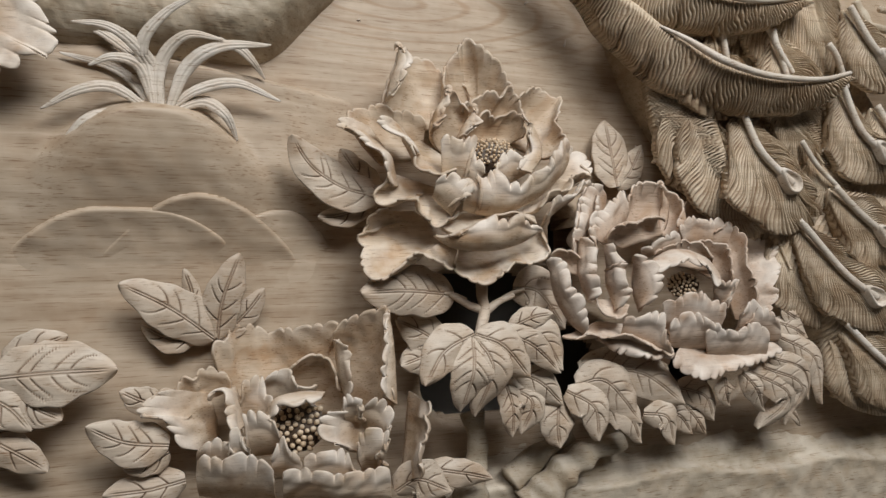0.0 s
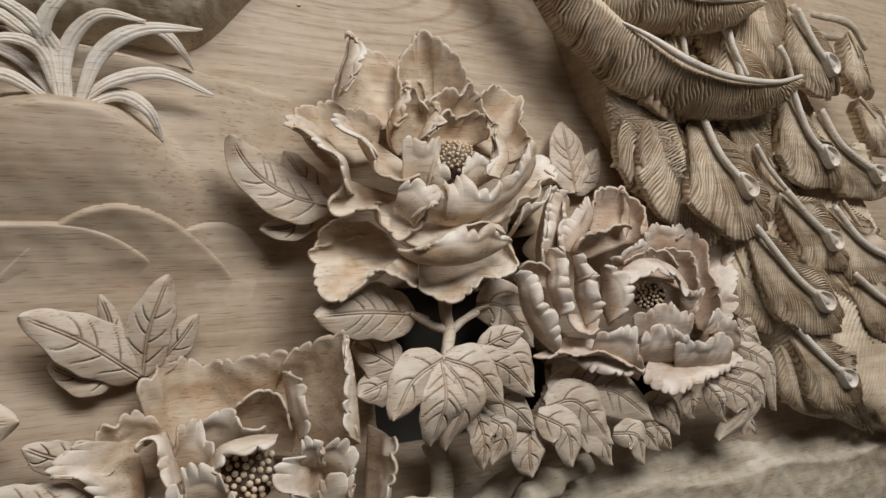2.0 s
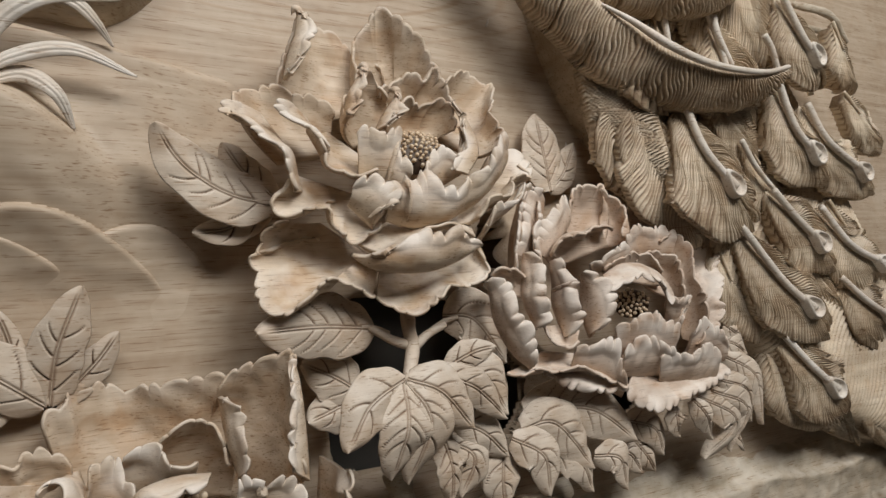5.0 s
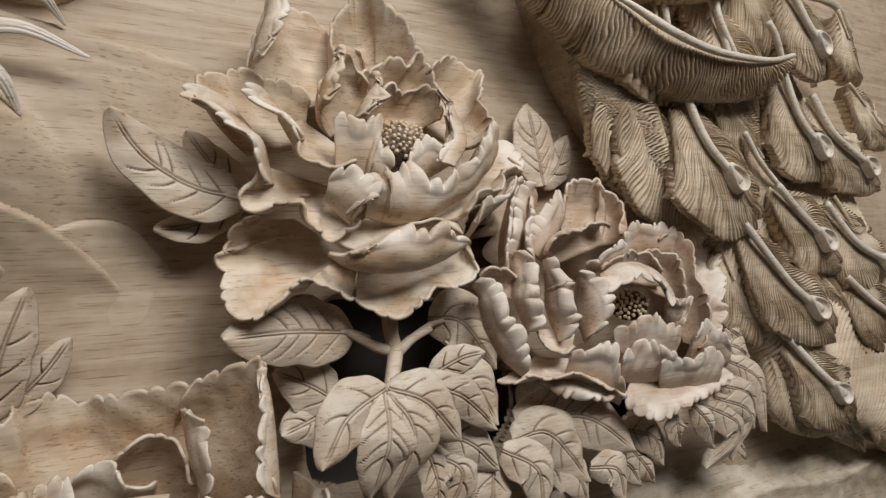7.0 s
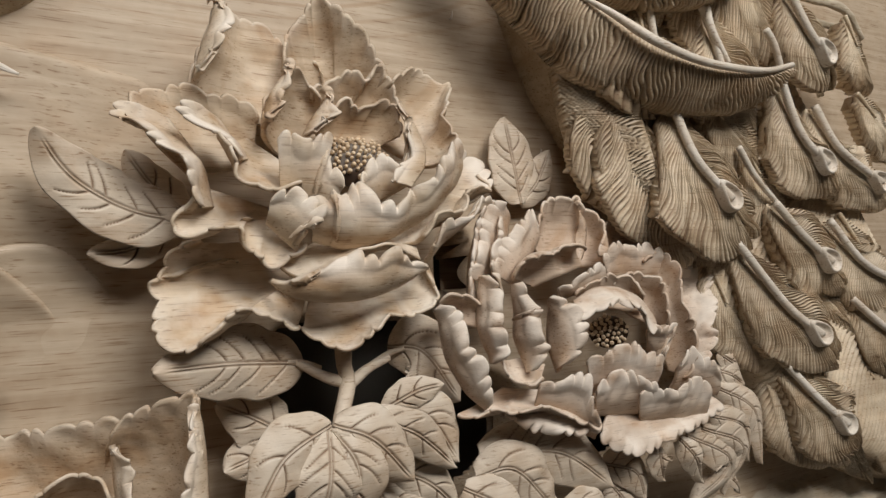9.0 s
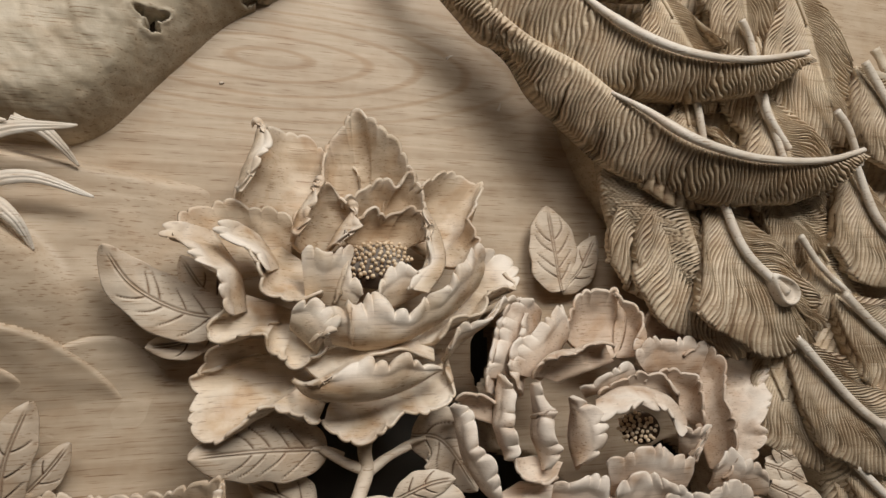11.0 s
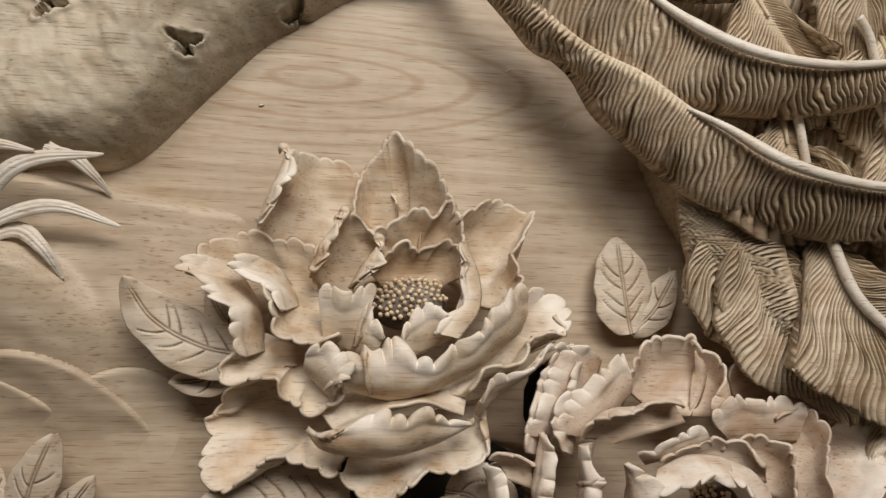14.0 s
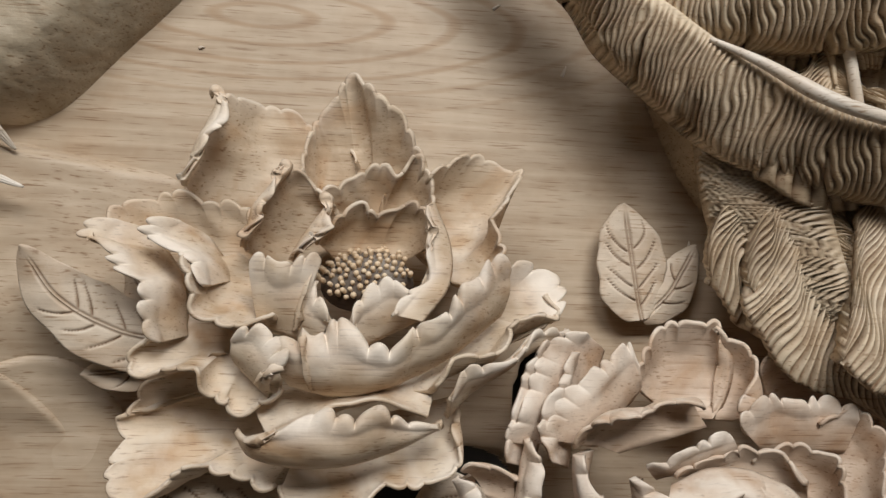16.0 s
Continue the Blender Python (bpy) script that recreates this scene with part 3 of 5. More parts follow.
def ground_rock(u, v):
    line = -352 - 0.02 * (u - 300) + 6 * np.sin(u / 47.0) + 3 * np.sin(u / 17.0)
    d = line - v
    ridge = -388 - 0.03 * (u - 300) + 5 * np.sin(u / 39.0 + 1)
    return 14 * ease(d, 0, 30) + 16 * ease(ridge - v, 0, 7) * np.exp(-np.clip(ridge - v, 0, None) / 60) + 1.6 * wavy(u, v, 34, 21) - 1.5 - 12 * (d < -2)


relief("ground_rock", ROCK, -60, -620, 900, -335, ground_rock, "rough low rock carved along the foot of the panel", "carved rock", step=4, kind="structure")

KNOTS = ((-201, 196), (-301, 215), (-116, 238), (-358, 192), (-28, 266), (-8, 268))


def chisel(u, v, size, seed):
    """Rounded facets, as a gouge leaves them."""
    flat = [noise.noise((x / size, y / size, seed)) for x, y in zip(np.ravel(u).tolist(), np.ravel(v).tolist())]
    return np.array(flat).reshape(np.shape(u))


def rock(u, v):
    eu = (-900, -347, -306, -269, -236, -218, -195, -152, -117, -81, -39, 16, 56, 100, 160)
    ev = (72, 90, 97, 96, 105, 124, 159, 202, 231, 255, 269, 275, 303, 350, 430)
    at = np.arange(-900, 300)
    line = np.convolve(np.pad(np.interp(at, eu, ev), 30, mode="edge"), np.hanning(61) / np.hanning(61).sum(), "valid")
    edge = np.interp(u, at, line) + 2 * np.sin(u / 13.0)
    k = np.interp(u, at, np.gradient(line))
    d = (v - edge) / np.sqrt(1 + k * k)
    body = 58 * (1 - np.exp(-np.clip(d, 0, None) / 17.0)) - 10 * (d < 0)
    rough = 8 * chisel(u, v, 80, 3.1) - 6 * np.abs(chisel(u + v * 0.4, v, 44, 7.7)) + 2.2 * np.abs(chisel(u + 0.7 * v, 0.6 * v - 0.5 * u, 15, 1.3)) - 4.0 * np.clip(chisel(u, v, 14, 4.3) - 0.25, 0, 1)
    h = body + rough * ease(d, -4, 22) - 1.0
    for i, (ku, kv) in enumerate(KNOTS):
        r, a = np.hypot(u - ku, v - kv), np.arctan2(v - kv, u - ku)
        star = 7.5 + 4.5 * np.sin(3 * a + i * 1.7) * np.abs(np.sin(3 * a + i * 1.7)) + 2.5 * np.sin(5 * a + i)
        h = h - 22 * (1 - ease(r / star, 0.86, 1.12)) + 2.5 * np.exp(-((r - star - 3) / 3.0) ** 2)
    return h


relief("rock_face", ROCK, -760, 55, 180, 520, rock, "lumpy rough-chiselled carved rock with knot holes", "carved rock", step=1.6, kind="structure")
# a near-black disc in each pit stands for a deep hole's shade
for ku, kv in KNOTS:
    hh = float(np.ravel(rock(np.array([ku * 1.0]), np.array([kv * 1.0])))[0])
    ang = np.linspace(0, 2 * np.pi, 14, endpoint=False)
    disc = [mm((ku + 15 * math.cos(t) * (1 + 0.2 * math.sin(3 * t)), kv + 15 * math.sin(t), hh + 2)) for t in ang] + [mm((ku + 15 * math.cos(t), kv + 15 * math.sin(t), hh - 5)) for t in ang]
    f = [list(range(14))[::-1], list(range(14, 28))] + [[i, (i + 1) % 14, 14 + (i + 1) % 14, 14 + i] for i in range(14)]
    tagged(link("knot_hole", disc, f, DARK_BROWN, smooth=False), "knot hole in the rock, its shade painted as a dark disc", "knot hole", "rock knot holes")


# ---- the bird's tail: a rounded body under the feathers ----
def bird_tail(u, v):
    eu = (-40, 80, 140, 175, 195, 215, 250, 275, 350, 400, 470, 540, 620, 760)
    ev = (420, 275, 195, 130, 75, 30, -20, -45, -130, -230, -300, -365, -400, -450)
    left = np.interp(u, eu, ev)
    d = (v - left) * 0.6 - 34
    right = (575 + (150 - v) * 0.75) - u
    body = 80 * (1 - np.exp(-np.clip(d, 0, None) / 7.0)) * ease(right, 0, 60)
    ph = (u * 0.75 - v * 0.35 + 3 * np.sin(v / 21.0) + 2 * np.sin(u / 13.0)) / 6.4
    return np.where((d < -4) | (right < -4), -10.0, body + 5 * barb_wave(ph) - 5)


relief("bird_tail", PLUME, -40, -460, 900, 330, bird_tail, "combed carved body of the bird's tail", "carved tail", step=1.6)


# ---- carved things ----

# flower A
peony_a = empty("peony_flower", (-30,-40,20), "large pale carved peony with scalloped curling petals", "carved flower", "carved peonies")
petal(peony_a, [(-61, 53, 55), (-62, 69, 60), (-57, 96, 42), (-48, 108, 45), (-39, 123, 53), (-31, 130, 56), (-22, 121, 64), (-2, 104, 69), (9, 86, 69), (17, 69, 72)],
      [(-41, 14, 50), (-9, 15, 50)], -14, 8, 2.5, 0, mat=PETAL)
petal(peony_a, [(-135, 48, 60), (-126, 74, 60), (-114, 109, 58), (-94, 111, 40), (-71, 107, 34), (-54, 91, 34)],
      [(-117, 16, 40), (-55, 32, 45)], -6, 5, 2, 0, mat=PETAL)
petal(peony_a, [(-127, 50, 84), (-114, 64, 88), (-112, 76, 86), (-104, 87, 82), (-105, 99, 74), (-114, 110, 64)],
      [(-134, 47, 72), (-129, 69, 72), (-122, 87, 70), (-116, 108, 62)], 5, 4, 2.5, 0, mat=PETAL)
petal(peony_a, [(22, 67, 74), (37, 74, 66), (55, 79, 60), (72, 71, 58), (85, 69, 58), (76, 48, 75), (64, 33, 87), (68, 11, 95), (56, -6, 102)],
      [(8, 15, 60), (36, -7, 80)], -8, 8, 2.5, 4, mat=PETAL)
petal(peony_a, [(-50, 47, 76), (-30, 55, 72), (-22, 61, 72), (-10, 68, 70), (0, 62, 70), (12, 76, 68), (20, 63, 74), (21, 36, 82)],
      [(-32, 9, 55), (4, 10, 55)], -8, 7, 2.5, 0, mat=PETAL)
petal(peony_a, [(-49, 14, 88), (-35, 34, 85), (-22, 40, 82), (-15, 32, 82), (0, 35, 82), (7, 42, 81), (19, 36, 84), (19, 14, 90)],
      [(-37, 4, 68), (7, 6, 68)], -5, 5, 2.5, 0, mat=PETAL)
petal(peony_a, [(-92, 10, 93), (-87, 31, 91), (-77, 46, 89), (-67, 60, 87), (-54, 51, 80), (-44, 40, 80)],
      [(-71, -5, 66), (-32, 13, 60)], -6, 4, 2, 0, mat=PETAL)
petal(peony_a, [(-84, 15, 104), (-75, 25, 105), (-78, 32, 104), (-73, 39, 102), (-68, 49, 96), (-66, 60, 88)],
      [(-93, 9, 92), (-88, 30, 90), (-78, 46, 88), (-68, 59, 86)], 4, 4, 2.5, 0, mat=PETAL)
petal(peony_a, [(-52, 8, 104), (-36, 19, 105), (-39, 25, 103), (-39, 32, 100), (-40, 39, 95)],
      [(-65, 3, 92), (-56, 19, 92), (-46, 32, 92), (-41, 39, 92)], 4, 3, 2.5, 0, mat=PETAL)
petal(peony_a, [(-86, 3, 103), (-76, 9, 105), (-66, 3, 106), (-51, 9, 106), (-44, 3, 104), (-46, -11, 102), (-34, -26, 107)],
      [(-80, -39, 90), (-45, -50, 92)], 6, 6, 2.5, 0, mat=PETAL)
petal(peony_a, [(-29, -30, 107), (-24, -17, 104), (-12, -8, 102), (-3, -3, 101), (12, -10, 99), (20, 9, 95), (18, 18, 90)],
      [(-20, -50, 90), (22, -28, 92)], 5, 5, 2.5, 0, mat=PETAL)
petal(peony_a, [(15, 37, 88), (17, 22, 94), (14, 9, 98), (16, -7, 104), (3, -17, 107), (-6, -28, 109)],
      [(23, 43, 82), (33, 14, 94), (31, -11, 106), (16, -32, 110)], 4, 6, 2, 0, mat=PETAL)
petal(peony_a, [(-69, -38, 114), (-58, -39, 117), (-52, -35, 117), (-45, -41, 117), (-34, -29, 116), (-22, -32, 117), (-12, -39, 117), (0, -40, 118), (10, -31, 118)],
      [(-60, -72, 96), (-27, -79, 94), (5, -69, 98)], 13, 6, 3, 0, mat=PETAL)
petal(peony_a, [(4, -43, 118), (10, -32, 118), (20, -27, 119), (29, -14, 119), (33, -8, 118), (43, -3, 115), (55, 8, 106), (67, 12, 98)],
      [(5, -69, 98), (34, -53, 98), (66, -27, 90)], 9, 6, 3, 0, mat=PETAL)
petal(peony_a, [(-91, -37, 108), (-74, -32, 112), (-65, -38, 116), (-57, -49, 122), (-56, -57, 122), (-68, -64, 118)],
      [(-93, -59, 95), (-72, -79, 96)], 8, 4, 3, 3, mat=PETAL)
petal(peony_a, [(-126, 3, 100), (-118, -19, 110), (-115, -30, 112), (-101, -33, 112), (-91, -37, 111), (-73, -34, 110)],
      [(-97, 7, 70), (-62, -18, 76)], -8, 5, 3, 0, mat=PETAL)
petal(peony_a, [(-178, 25, 74), (-173, 34, 70), (-158, 38, 66), (-146, 44, 62), (-134, 46, 60), (-120, 39, 60), (-103, 40, 60), (-88, 29, 66)],
      [(-135, -20, 55), (-89, -10, 55)], -6, 7, 2.5, 0, mat=PETAL)
petal(peony_a, [(-180, 26, 75), (-192, 18, 79), (-192, 9, 82), (-179, 6, 88), (-164, -8, 95), (-149, -14, 100), (-149, -36, 104), (-143, -51, 100)],
      [(-149, 18, 64), (-130, -11, 68), (-123, -45, 76)], 5, 6, 3, 0, mat=PETAL)
petal(peony_a, [(-140, 26, 84), (-153, 21, 92), (-154, 13, 95), (-135, 5, 97), (-123, -3, 102), (-117, -19, 108)],
      [(-114, 15, 72), (-96, -10, 72)], 5, 4, 2.5, 0, mat=PETAL)
petal(peony_a, [(-134, -40, 92), (-144, -51, 96), (-154, -60, 98), (-145, -65, 101), (-127, -61, 104), (-111, -63, 106), (-107, -74, 104), (-96, -80, 102), (-89, -88, 100), (-66, -76, 104)],
      [(-124, -32, 72), (-69, -51, 84)], -7, 8, 2.5, -3, mat=PETAL)
petal(peony_a, [(-135, -67, 62), (-152, -76, 68), (-162, -95, 74), (-166, -102, 72), (-165, -116, 78), (-166, -132, 86), (-152, -140, 92), (-132, -129, 98), (-114, -114, 104), (-92, -120, 100), (-69, -134, 92)],
      [(-98, -67, 48), (-51, -104, 62)], -6, 7, 3, -3, mat=PETAL)
petal(peony_a, [(-67, -134, 88), (-51, -145, 100), (-31, -146, 104), (-13, -133, 104), (3, -126, 104), (26, -124, 102), (41, -117, 98), (31, -96, 88)],
      [(-50, -104, 60), (42, -79, 64)], -6, 6, 2.5, -3, mat=PETAL)
petal(peony_a, [(-72, -96, 118), (-54, -87, 120), (-37, -79, 121), (-24, -82, 121), (-9, -74, 121), (7, -84, 116), (24, -88, 110)],
      [(-92, -99, 92), (-77, -112, 106), (-38, -116, 110), (0, -108, 106), (31, -92, 98)], 8, 6, 3, 0, mat=PETAL)
petal(peony_a, [(-69, -97, 114), (-51, -89, 117), (-35, -80, 118), (-7, -75, 118), (21, -86, 108)],
      [(-83, -85, 84), (-37, -65, 84), (31, -54, 84)], -8, 0, 2, 0, mat=PETAL)
petal(peony_a, [(31, -68, 112), (39, -54, 115), (52, -52, 114), (66, -47, 108), (75, -32, 100), (102, -32, 86), (106, -27, 84), (97, -18, 80)],
      [(-2, -75, 86), (51, -37, 76), (85, -1, 66)], -5, 7, 3, 3, mat=PETAL)
petal(peony_a, [(31, -70, 111), (40, -56, 114), (54, -53, 112), (68, -47, 106), (81, -33, 98), (104, -33, 86)],
      [(34, -90, 92), (49, -74, 92), (75, -57, 88), (100, -42, 78)], 5, 5, 2.5, 0, mat=PETAL)
petal(peony_a, [(80, 12, 75), (93, 4, 70), (107, 0, 72), (111, -11, 75), (105, -29, 84)],
      [(48, -29, 70), (73, -45, 80)], 3, 4, 3, 2, mat=PETAL)
stamens(peony_a, (-19, -3, 76), (-0.15,0.6,0.8), 30, 23, 96, 7, 1.75)

# flower B
peony_b = empty("peony_flower", (190,-150,25), "rosy carved peony with tightly packed ruffled petals", "carved flower", "carved peonies")
petal(peony_b, [(250, -58, 60), (271, -31, 55), (306, -30, 52), (331, -46, 50), (332, -74, 52)],
      [(274, -99, 45), (350, -100, 45)], -4, roll=0, mat=ROSE)
petal(peony_b, [(341, -95, 66), (371, -96, 66), (390, -106, 70), (382, -124, 76), (380, -137, 84), (360, -157, 92), (361, -170, 96), (345, -194, 96)],
      [(343, -114, 50), (317, -193, 60)], 3, roll=3, mat=ROSE)
petal(peony_b, [(279, -86, 84), (307, -78, 80), (315, -87, 84), (321, -100, 90), (311, -123, 98), (311, -139, 104), (315, -158, 110), (314, -183, 110), (305, -204, 104)],
      [(282, -114, 70), (303, -198, 80)], -6, roll=3, mat=ROSE)
petal(peony_b, [(224, -108, 96), (255, -102, 96), (276, -106, 100), (279, -116, 106), (274, -134, 112), (271, -150, 114)],
      [(239, -132, 84), (278, -155, 90)], -6, roll=2, mat=ROSE)
petal(peony_b, [(155, -66, 72), (171, -38, 66), (187, -28, 62), (218, -27, 60), (220, -33, 62), (236, -43, 66), (241, -60, 72), (225, -82, 82)],
      [(191, -92, 52), (242, -93, 60)], -12, roll=2, mat=ROSE)
petal(peony_b, [(216, -89, 90), (236, -70, 84), (260, -73, 82), (285, -73, 80), (307, -80, 80)],
      [(243, -110, 74), (301, -111, 74)], 4, roll=0, mat=ROSE)
petal(peony_b, [(107, -103, 104), (112, -87, 108), (128, -80, 110), (148, -83, 108), (165, -75, 102), (185, -72, 98)],
      [(144, -111, 84), (201, -94, 84)], -8, roll=4, mat=ROSE)
petal(peony_b, [(85, -97, 100), (95, -80, 98), (112, -63, 92), (126, -51, 86), (148, -40, 78), (157, -49, 76)],
      [(134, -110, 70), (165, -74, 64)], 7, roll=0, mat=ROSE)
petal(peony_b, [(65, -102, 100), (75, -72, 98), (94, -43, 86), (115, -32, 78)],
      [(124, -109, 60), (143, -49, 56)], 6, roll=3, mat=ROSE)
petal(peony_b, [(42, -117, 96), (49, -112, 102), (62, -118, 106), (73, -118, 104)],
      [(59, -136, 90), (76, -142, 94)], -5, roll=0, mat=ROSE)
petal(peony_b, [(39, -120, 104), (53, -126, 112), (58, -137, 118), (61, -152, 120), (70, -166, 120), (74, -179, 118), (81, -198, 112)],
      [(51, -124, 80), (52, -157, 80), (66, -190, 84), (84, -207, 90)], 13, roll=0, mat=ROSE)
petal(peony_b, [(82, -100, 112), (90, -112, 118), (92, -128, 122), (88, -143, 123), (91, -159, 122), (85, -169, 118)],
      [(92, -98, 82), (83, -137, 86), (94, -173, 90)], 13, roll=0, mat=ROSE)
petal(peony_b, [(111, -106, 114), (120, -123, 122), (128, -129, 124), (122, -145, 125), (128, -162, 124), (121, -177, 120)],
      [(124, -108, 86), (115, -150, 90), (125, -184, 94)], 13, roll=0, mat=ROSE)
petal(peony_b, [(146, -116, 114), (157, -125, 118), (169, -134, 120), (175, -148, 120), (172, -162, 118), (159, -175, 114)],
      [(153, -123, 92), (146, -157, 94), (151, -185, 98)], 12, roll=0, mat=ROSE)
petal(peony_b, [(87, -167, 112), (92, -181, 112), (109, -190, 112), (122, -185, 114)],
      [(112, -169, 98), (137, -176, 102)], -4, roll=0, mat=ROSE)
petal(peony_b, [(159, -141, 118), (170, -142, 122), (187, -137, 125), (200, -132, 124), (218, -138, 122)],
      [(168, -124, 106), (191, -114, 108), (217, -115, 110), (238, -127, 112)], 5, roll=0, mat=ROSE)
petal(peony_b, [(215, -127, 122), (224, -139, 124), (232, -151, 124), (246, -160, 122)],
      [(217, -115, 110), (239, -124, 112), (254, -140, 112)], 4, roll=0, mat=ROSE)
petal(peony_b, [(149, -110, 108), (160, -108, 112), (173, -96, 112), (203, -91, 106)],
      [(163, -124, 96), (218, -111, 94)], 5, roll=0, mat=ROSE)
petal(peony_b, [(167, -118, 108), (204, -105, 104), (239, -106, 102), (248, -121, 108)],
      [(197, -131, 92), (264, -139, 92)], -4, roll=0, mat=ROSE)
petal(peony_b, [(242, -145, 118), (261, -149, 120), (279, -150, 116), (273, -165, 116), (267, -179, 112)],
      [(255, -176, 100), (271, -189, 100)], 4, roll=0, mat=ROSE)
petal(peony_b, [(171, -173, 114), (187, -168, 118), (201, -161, 120), (220, -159, 122), (233, -168, 120), (262, -179, 116)],
      [(189, -212, 92), (252, -224, 94)], 8, roll=0, mat=ROSE)
petal(peony_b, [(177, -193, 114), (205, -184, 118), (235, -192, 120), (249, -201, 118)],
      [(194, -227, 94), (273, -235, 94)], 7, roll=0, mat=ROSE)
petal(peony_b, [(123, -186, 112), (138, -184, 116), (159, -180, 118), (171, -187, 120), (173, -209, 120), (183, -224, 116)],
      [(128, -214, 92), (194, -247, 92)], 7, roll=0, mat=ROSE)
petal(peony_b, [(49, -209, 96), (66, -213, 100), (81, -206, 106), (98, -210, 110), (128, -210, 112), (150, -218, 112), (184, -239, 110)],
      [(104, -193, 88), (198, -207, 92)], -5, roll=0, mat=ROSE)
petal(peony_b, [(89, -217, 96), (128, -233, 98), (163, -243, 100), (192, -240, 106)],
      [(105, -210, 86), (196, -224, 92)], 8, roll=0, mat=ROSE)
petal(peony_b, [(225, -208, 116), (244, -204, 118), (270, -203, 118), (296, -199, 116), (325, -208, 110)],
      [(248, -241, 92), (339, -252, 88)], 6, roll=0, mat=ROSE)
petal(peony_b, [(186, -245, 104), (204, -258, 104), (236, -268, 104), (265, -263, 102), (316, -255, 98), (364, -241, 92)],
      [(217, -221, 88), (356, -228, 84)], 6, roll=0, mat=ROSE)
petal(peony_b, [(290, -181, 108), (302, -172, 110), (315, -180, 110), (340, -188, 104), (356, -202, 98)],
      [(296, -216, 88), (366, -229, 84)], 6, roll=0, mat=ROSE)
petal(peony_b, [(106, -31, 80), (85, -48, 93), (71, -69, 99), (66, -90, 101), (69, -114, 99)],
      [(120, -43, 48), (106, -86, 46), (96, -127, 56)], 6, 6, 2.5, 3, mat=ROSE)
petal(peony_b, [(108, -48, 84), (94, -68, 98), (85, -90, 104), (90, -112, 106)],
      [(135, -50, 50), (124, -86, 56), (118, -125, 62)], 7, 5, 2.5, 3, mat=ROSE)
stamens(peony_b, (218, -154, 92), (-0.75,0.1,0.75), 18, 15, 44, 4, 1.9)

# flower C
peony_c = empty("peony_flower", (-230,-250,15), "wide open carved peony with a dark seeded heart", "carved flower", "carved peonies")
petal(peony_c, [(-308, -210, 32), (-304, -201, 30), (-293, -198, 26), (-290, -187, 20), (-272, -185, 16), (-250, -191, 12), (-231, -190, 25), (-202, -187, 46), (-185, -185, 55)],
      [(-289, -268, 10), (-181, -286, 18)], -5, 9, 2.5, 0, mat=PETAL)
petal(peony_c, [(-185, -186, 56), (-173, -177, 62), (-153, -172, 74), (-141, -170, 84), (-140, -186, 90), (-137, -210, 98), (-142, -236, 102), (-140, -259, 106)],
      [(-209, -277, 14), (-146, -305, 34)], -8, 8, 3, 4, mat=PETAL)
petal(peony_c, [(-149, -183, 92), (-152, -204, 101), (-156, -220, 106), (-159, -236, 107), (-157, -254, 108)],
      [(-139, -172, 82), (-136, -205, 90), (-136, -237, 96), (-136, -268, 98)], 4, 5, 3, 0, mat=PETAL)
petal(peony_c, [(-187, -202, 76), (-180, -210, 84), (-179, -223, 92), (-178, -238, 98), (-182, -253, 101)],
      [(-190, -203, 50), (-188, -235, 60), (-182, -264, 70)], 5, 5, 3, 2, mat=PETAL)
petal(peony_c, [(-236, -226, 58), (-226, -216, 62), (-208, -216, 64), (-192, -229, 66), (-187, -245, 70)],
      [(-233, -275, 26), (-180, -286, 34)], -9, 4, 2, 3, mat=PETAL)
petal(peony_c, [(-257, -231, 50), (-245, -225, 53), (-236, -229, 61), (-231, -239, 69), (-219, -242, 71), (-210, -239, 68)],
      [(-265, -274, 24), (-208, -285, 34)], 3, 3, 2, 3, mat=PETAL)
petal(peony_c, [(-255, -273, 102), (-249, -261, 108), (-239, -265, 112), (-227, -262, 112), (-215, -260, 110)],
      [(-264, -270, 86), (-254, -254, 92), (-231, -248, 94), (-207, -250, 94)], 6, 4, 3, 0, mat=PETAL)
petal(peony_c, [(-196, -265, 106), (-212, -267, 108), (-218, -279, 110), (-214, -294, 110), (-197, -302, 108)],
      [(-157, -278, 72), (-161, -322, 72)], 6, 4, 3, 0, mat=PETAL)
petal(peony_c, [(-195, -264, 108), (-192, -250, 111), (-182, -249, 113), (-173, -257, 113), (-179, -272, 113)],
      [(-188, -281, 94), (-167, -283, 94)], 5, 3, 2, 0, mat=PETAL)
petal(peony_c, [(-168, -258, 104), (-157, -254, 108), (-144, -266, 109), (-142, -282, 109), (-147, -293, 107)],
      [(-171, -285, 82), (-146, -306, 86)], 6, 4, 3, 0, mat=PETAL)
petal(peony_c, [(-182, -308, 104), (-179, -288, 108), (-164, -286, 111), (-148, -291, 111), (-150, -307, 109), (-162, -316, 105)],
      [(-170, -332, 82), (-140, -334, 82)], 7, 4, 3, 2, mat=PETAL)
petal(peony_c, [(-283, -278, 90), (-284, -263, 93), (-271, -259, 97), (-259, -266, 99), (-252, -279, 104)],
      [(-280, -309, 74), (-242, -308, 80)], 7, 4, 3, 0, mat=PETAL)
petal(peony_c, [(-298, -294, 88), (-296, -279, 93), (-287, -276, 95), (-280, -290, 97)],
      [(-296, -321, 70), (-271, -319, 76)], 6, 3, 3, 0, mat=PETAL)
petal(peony_c, [(-323, -293, 76), (-312, -286, 83), (-298, -287, 87), (-288, -300, 90)],
      [(-323, -326, 54), (-286, -330, 62)], 6, 4, 3, 0, mat=PETAL)
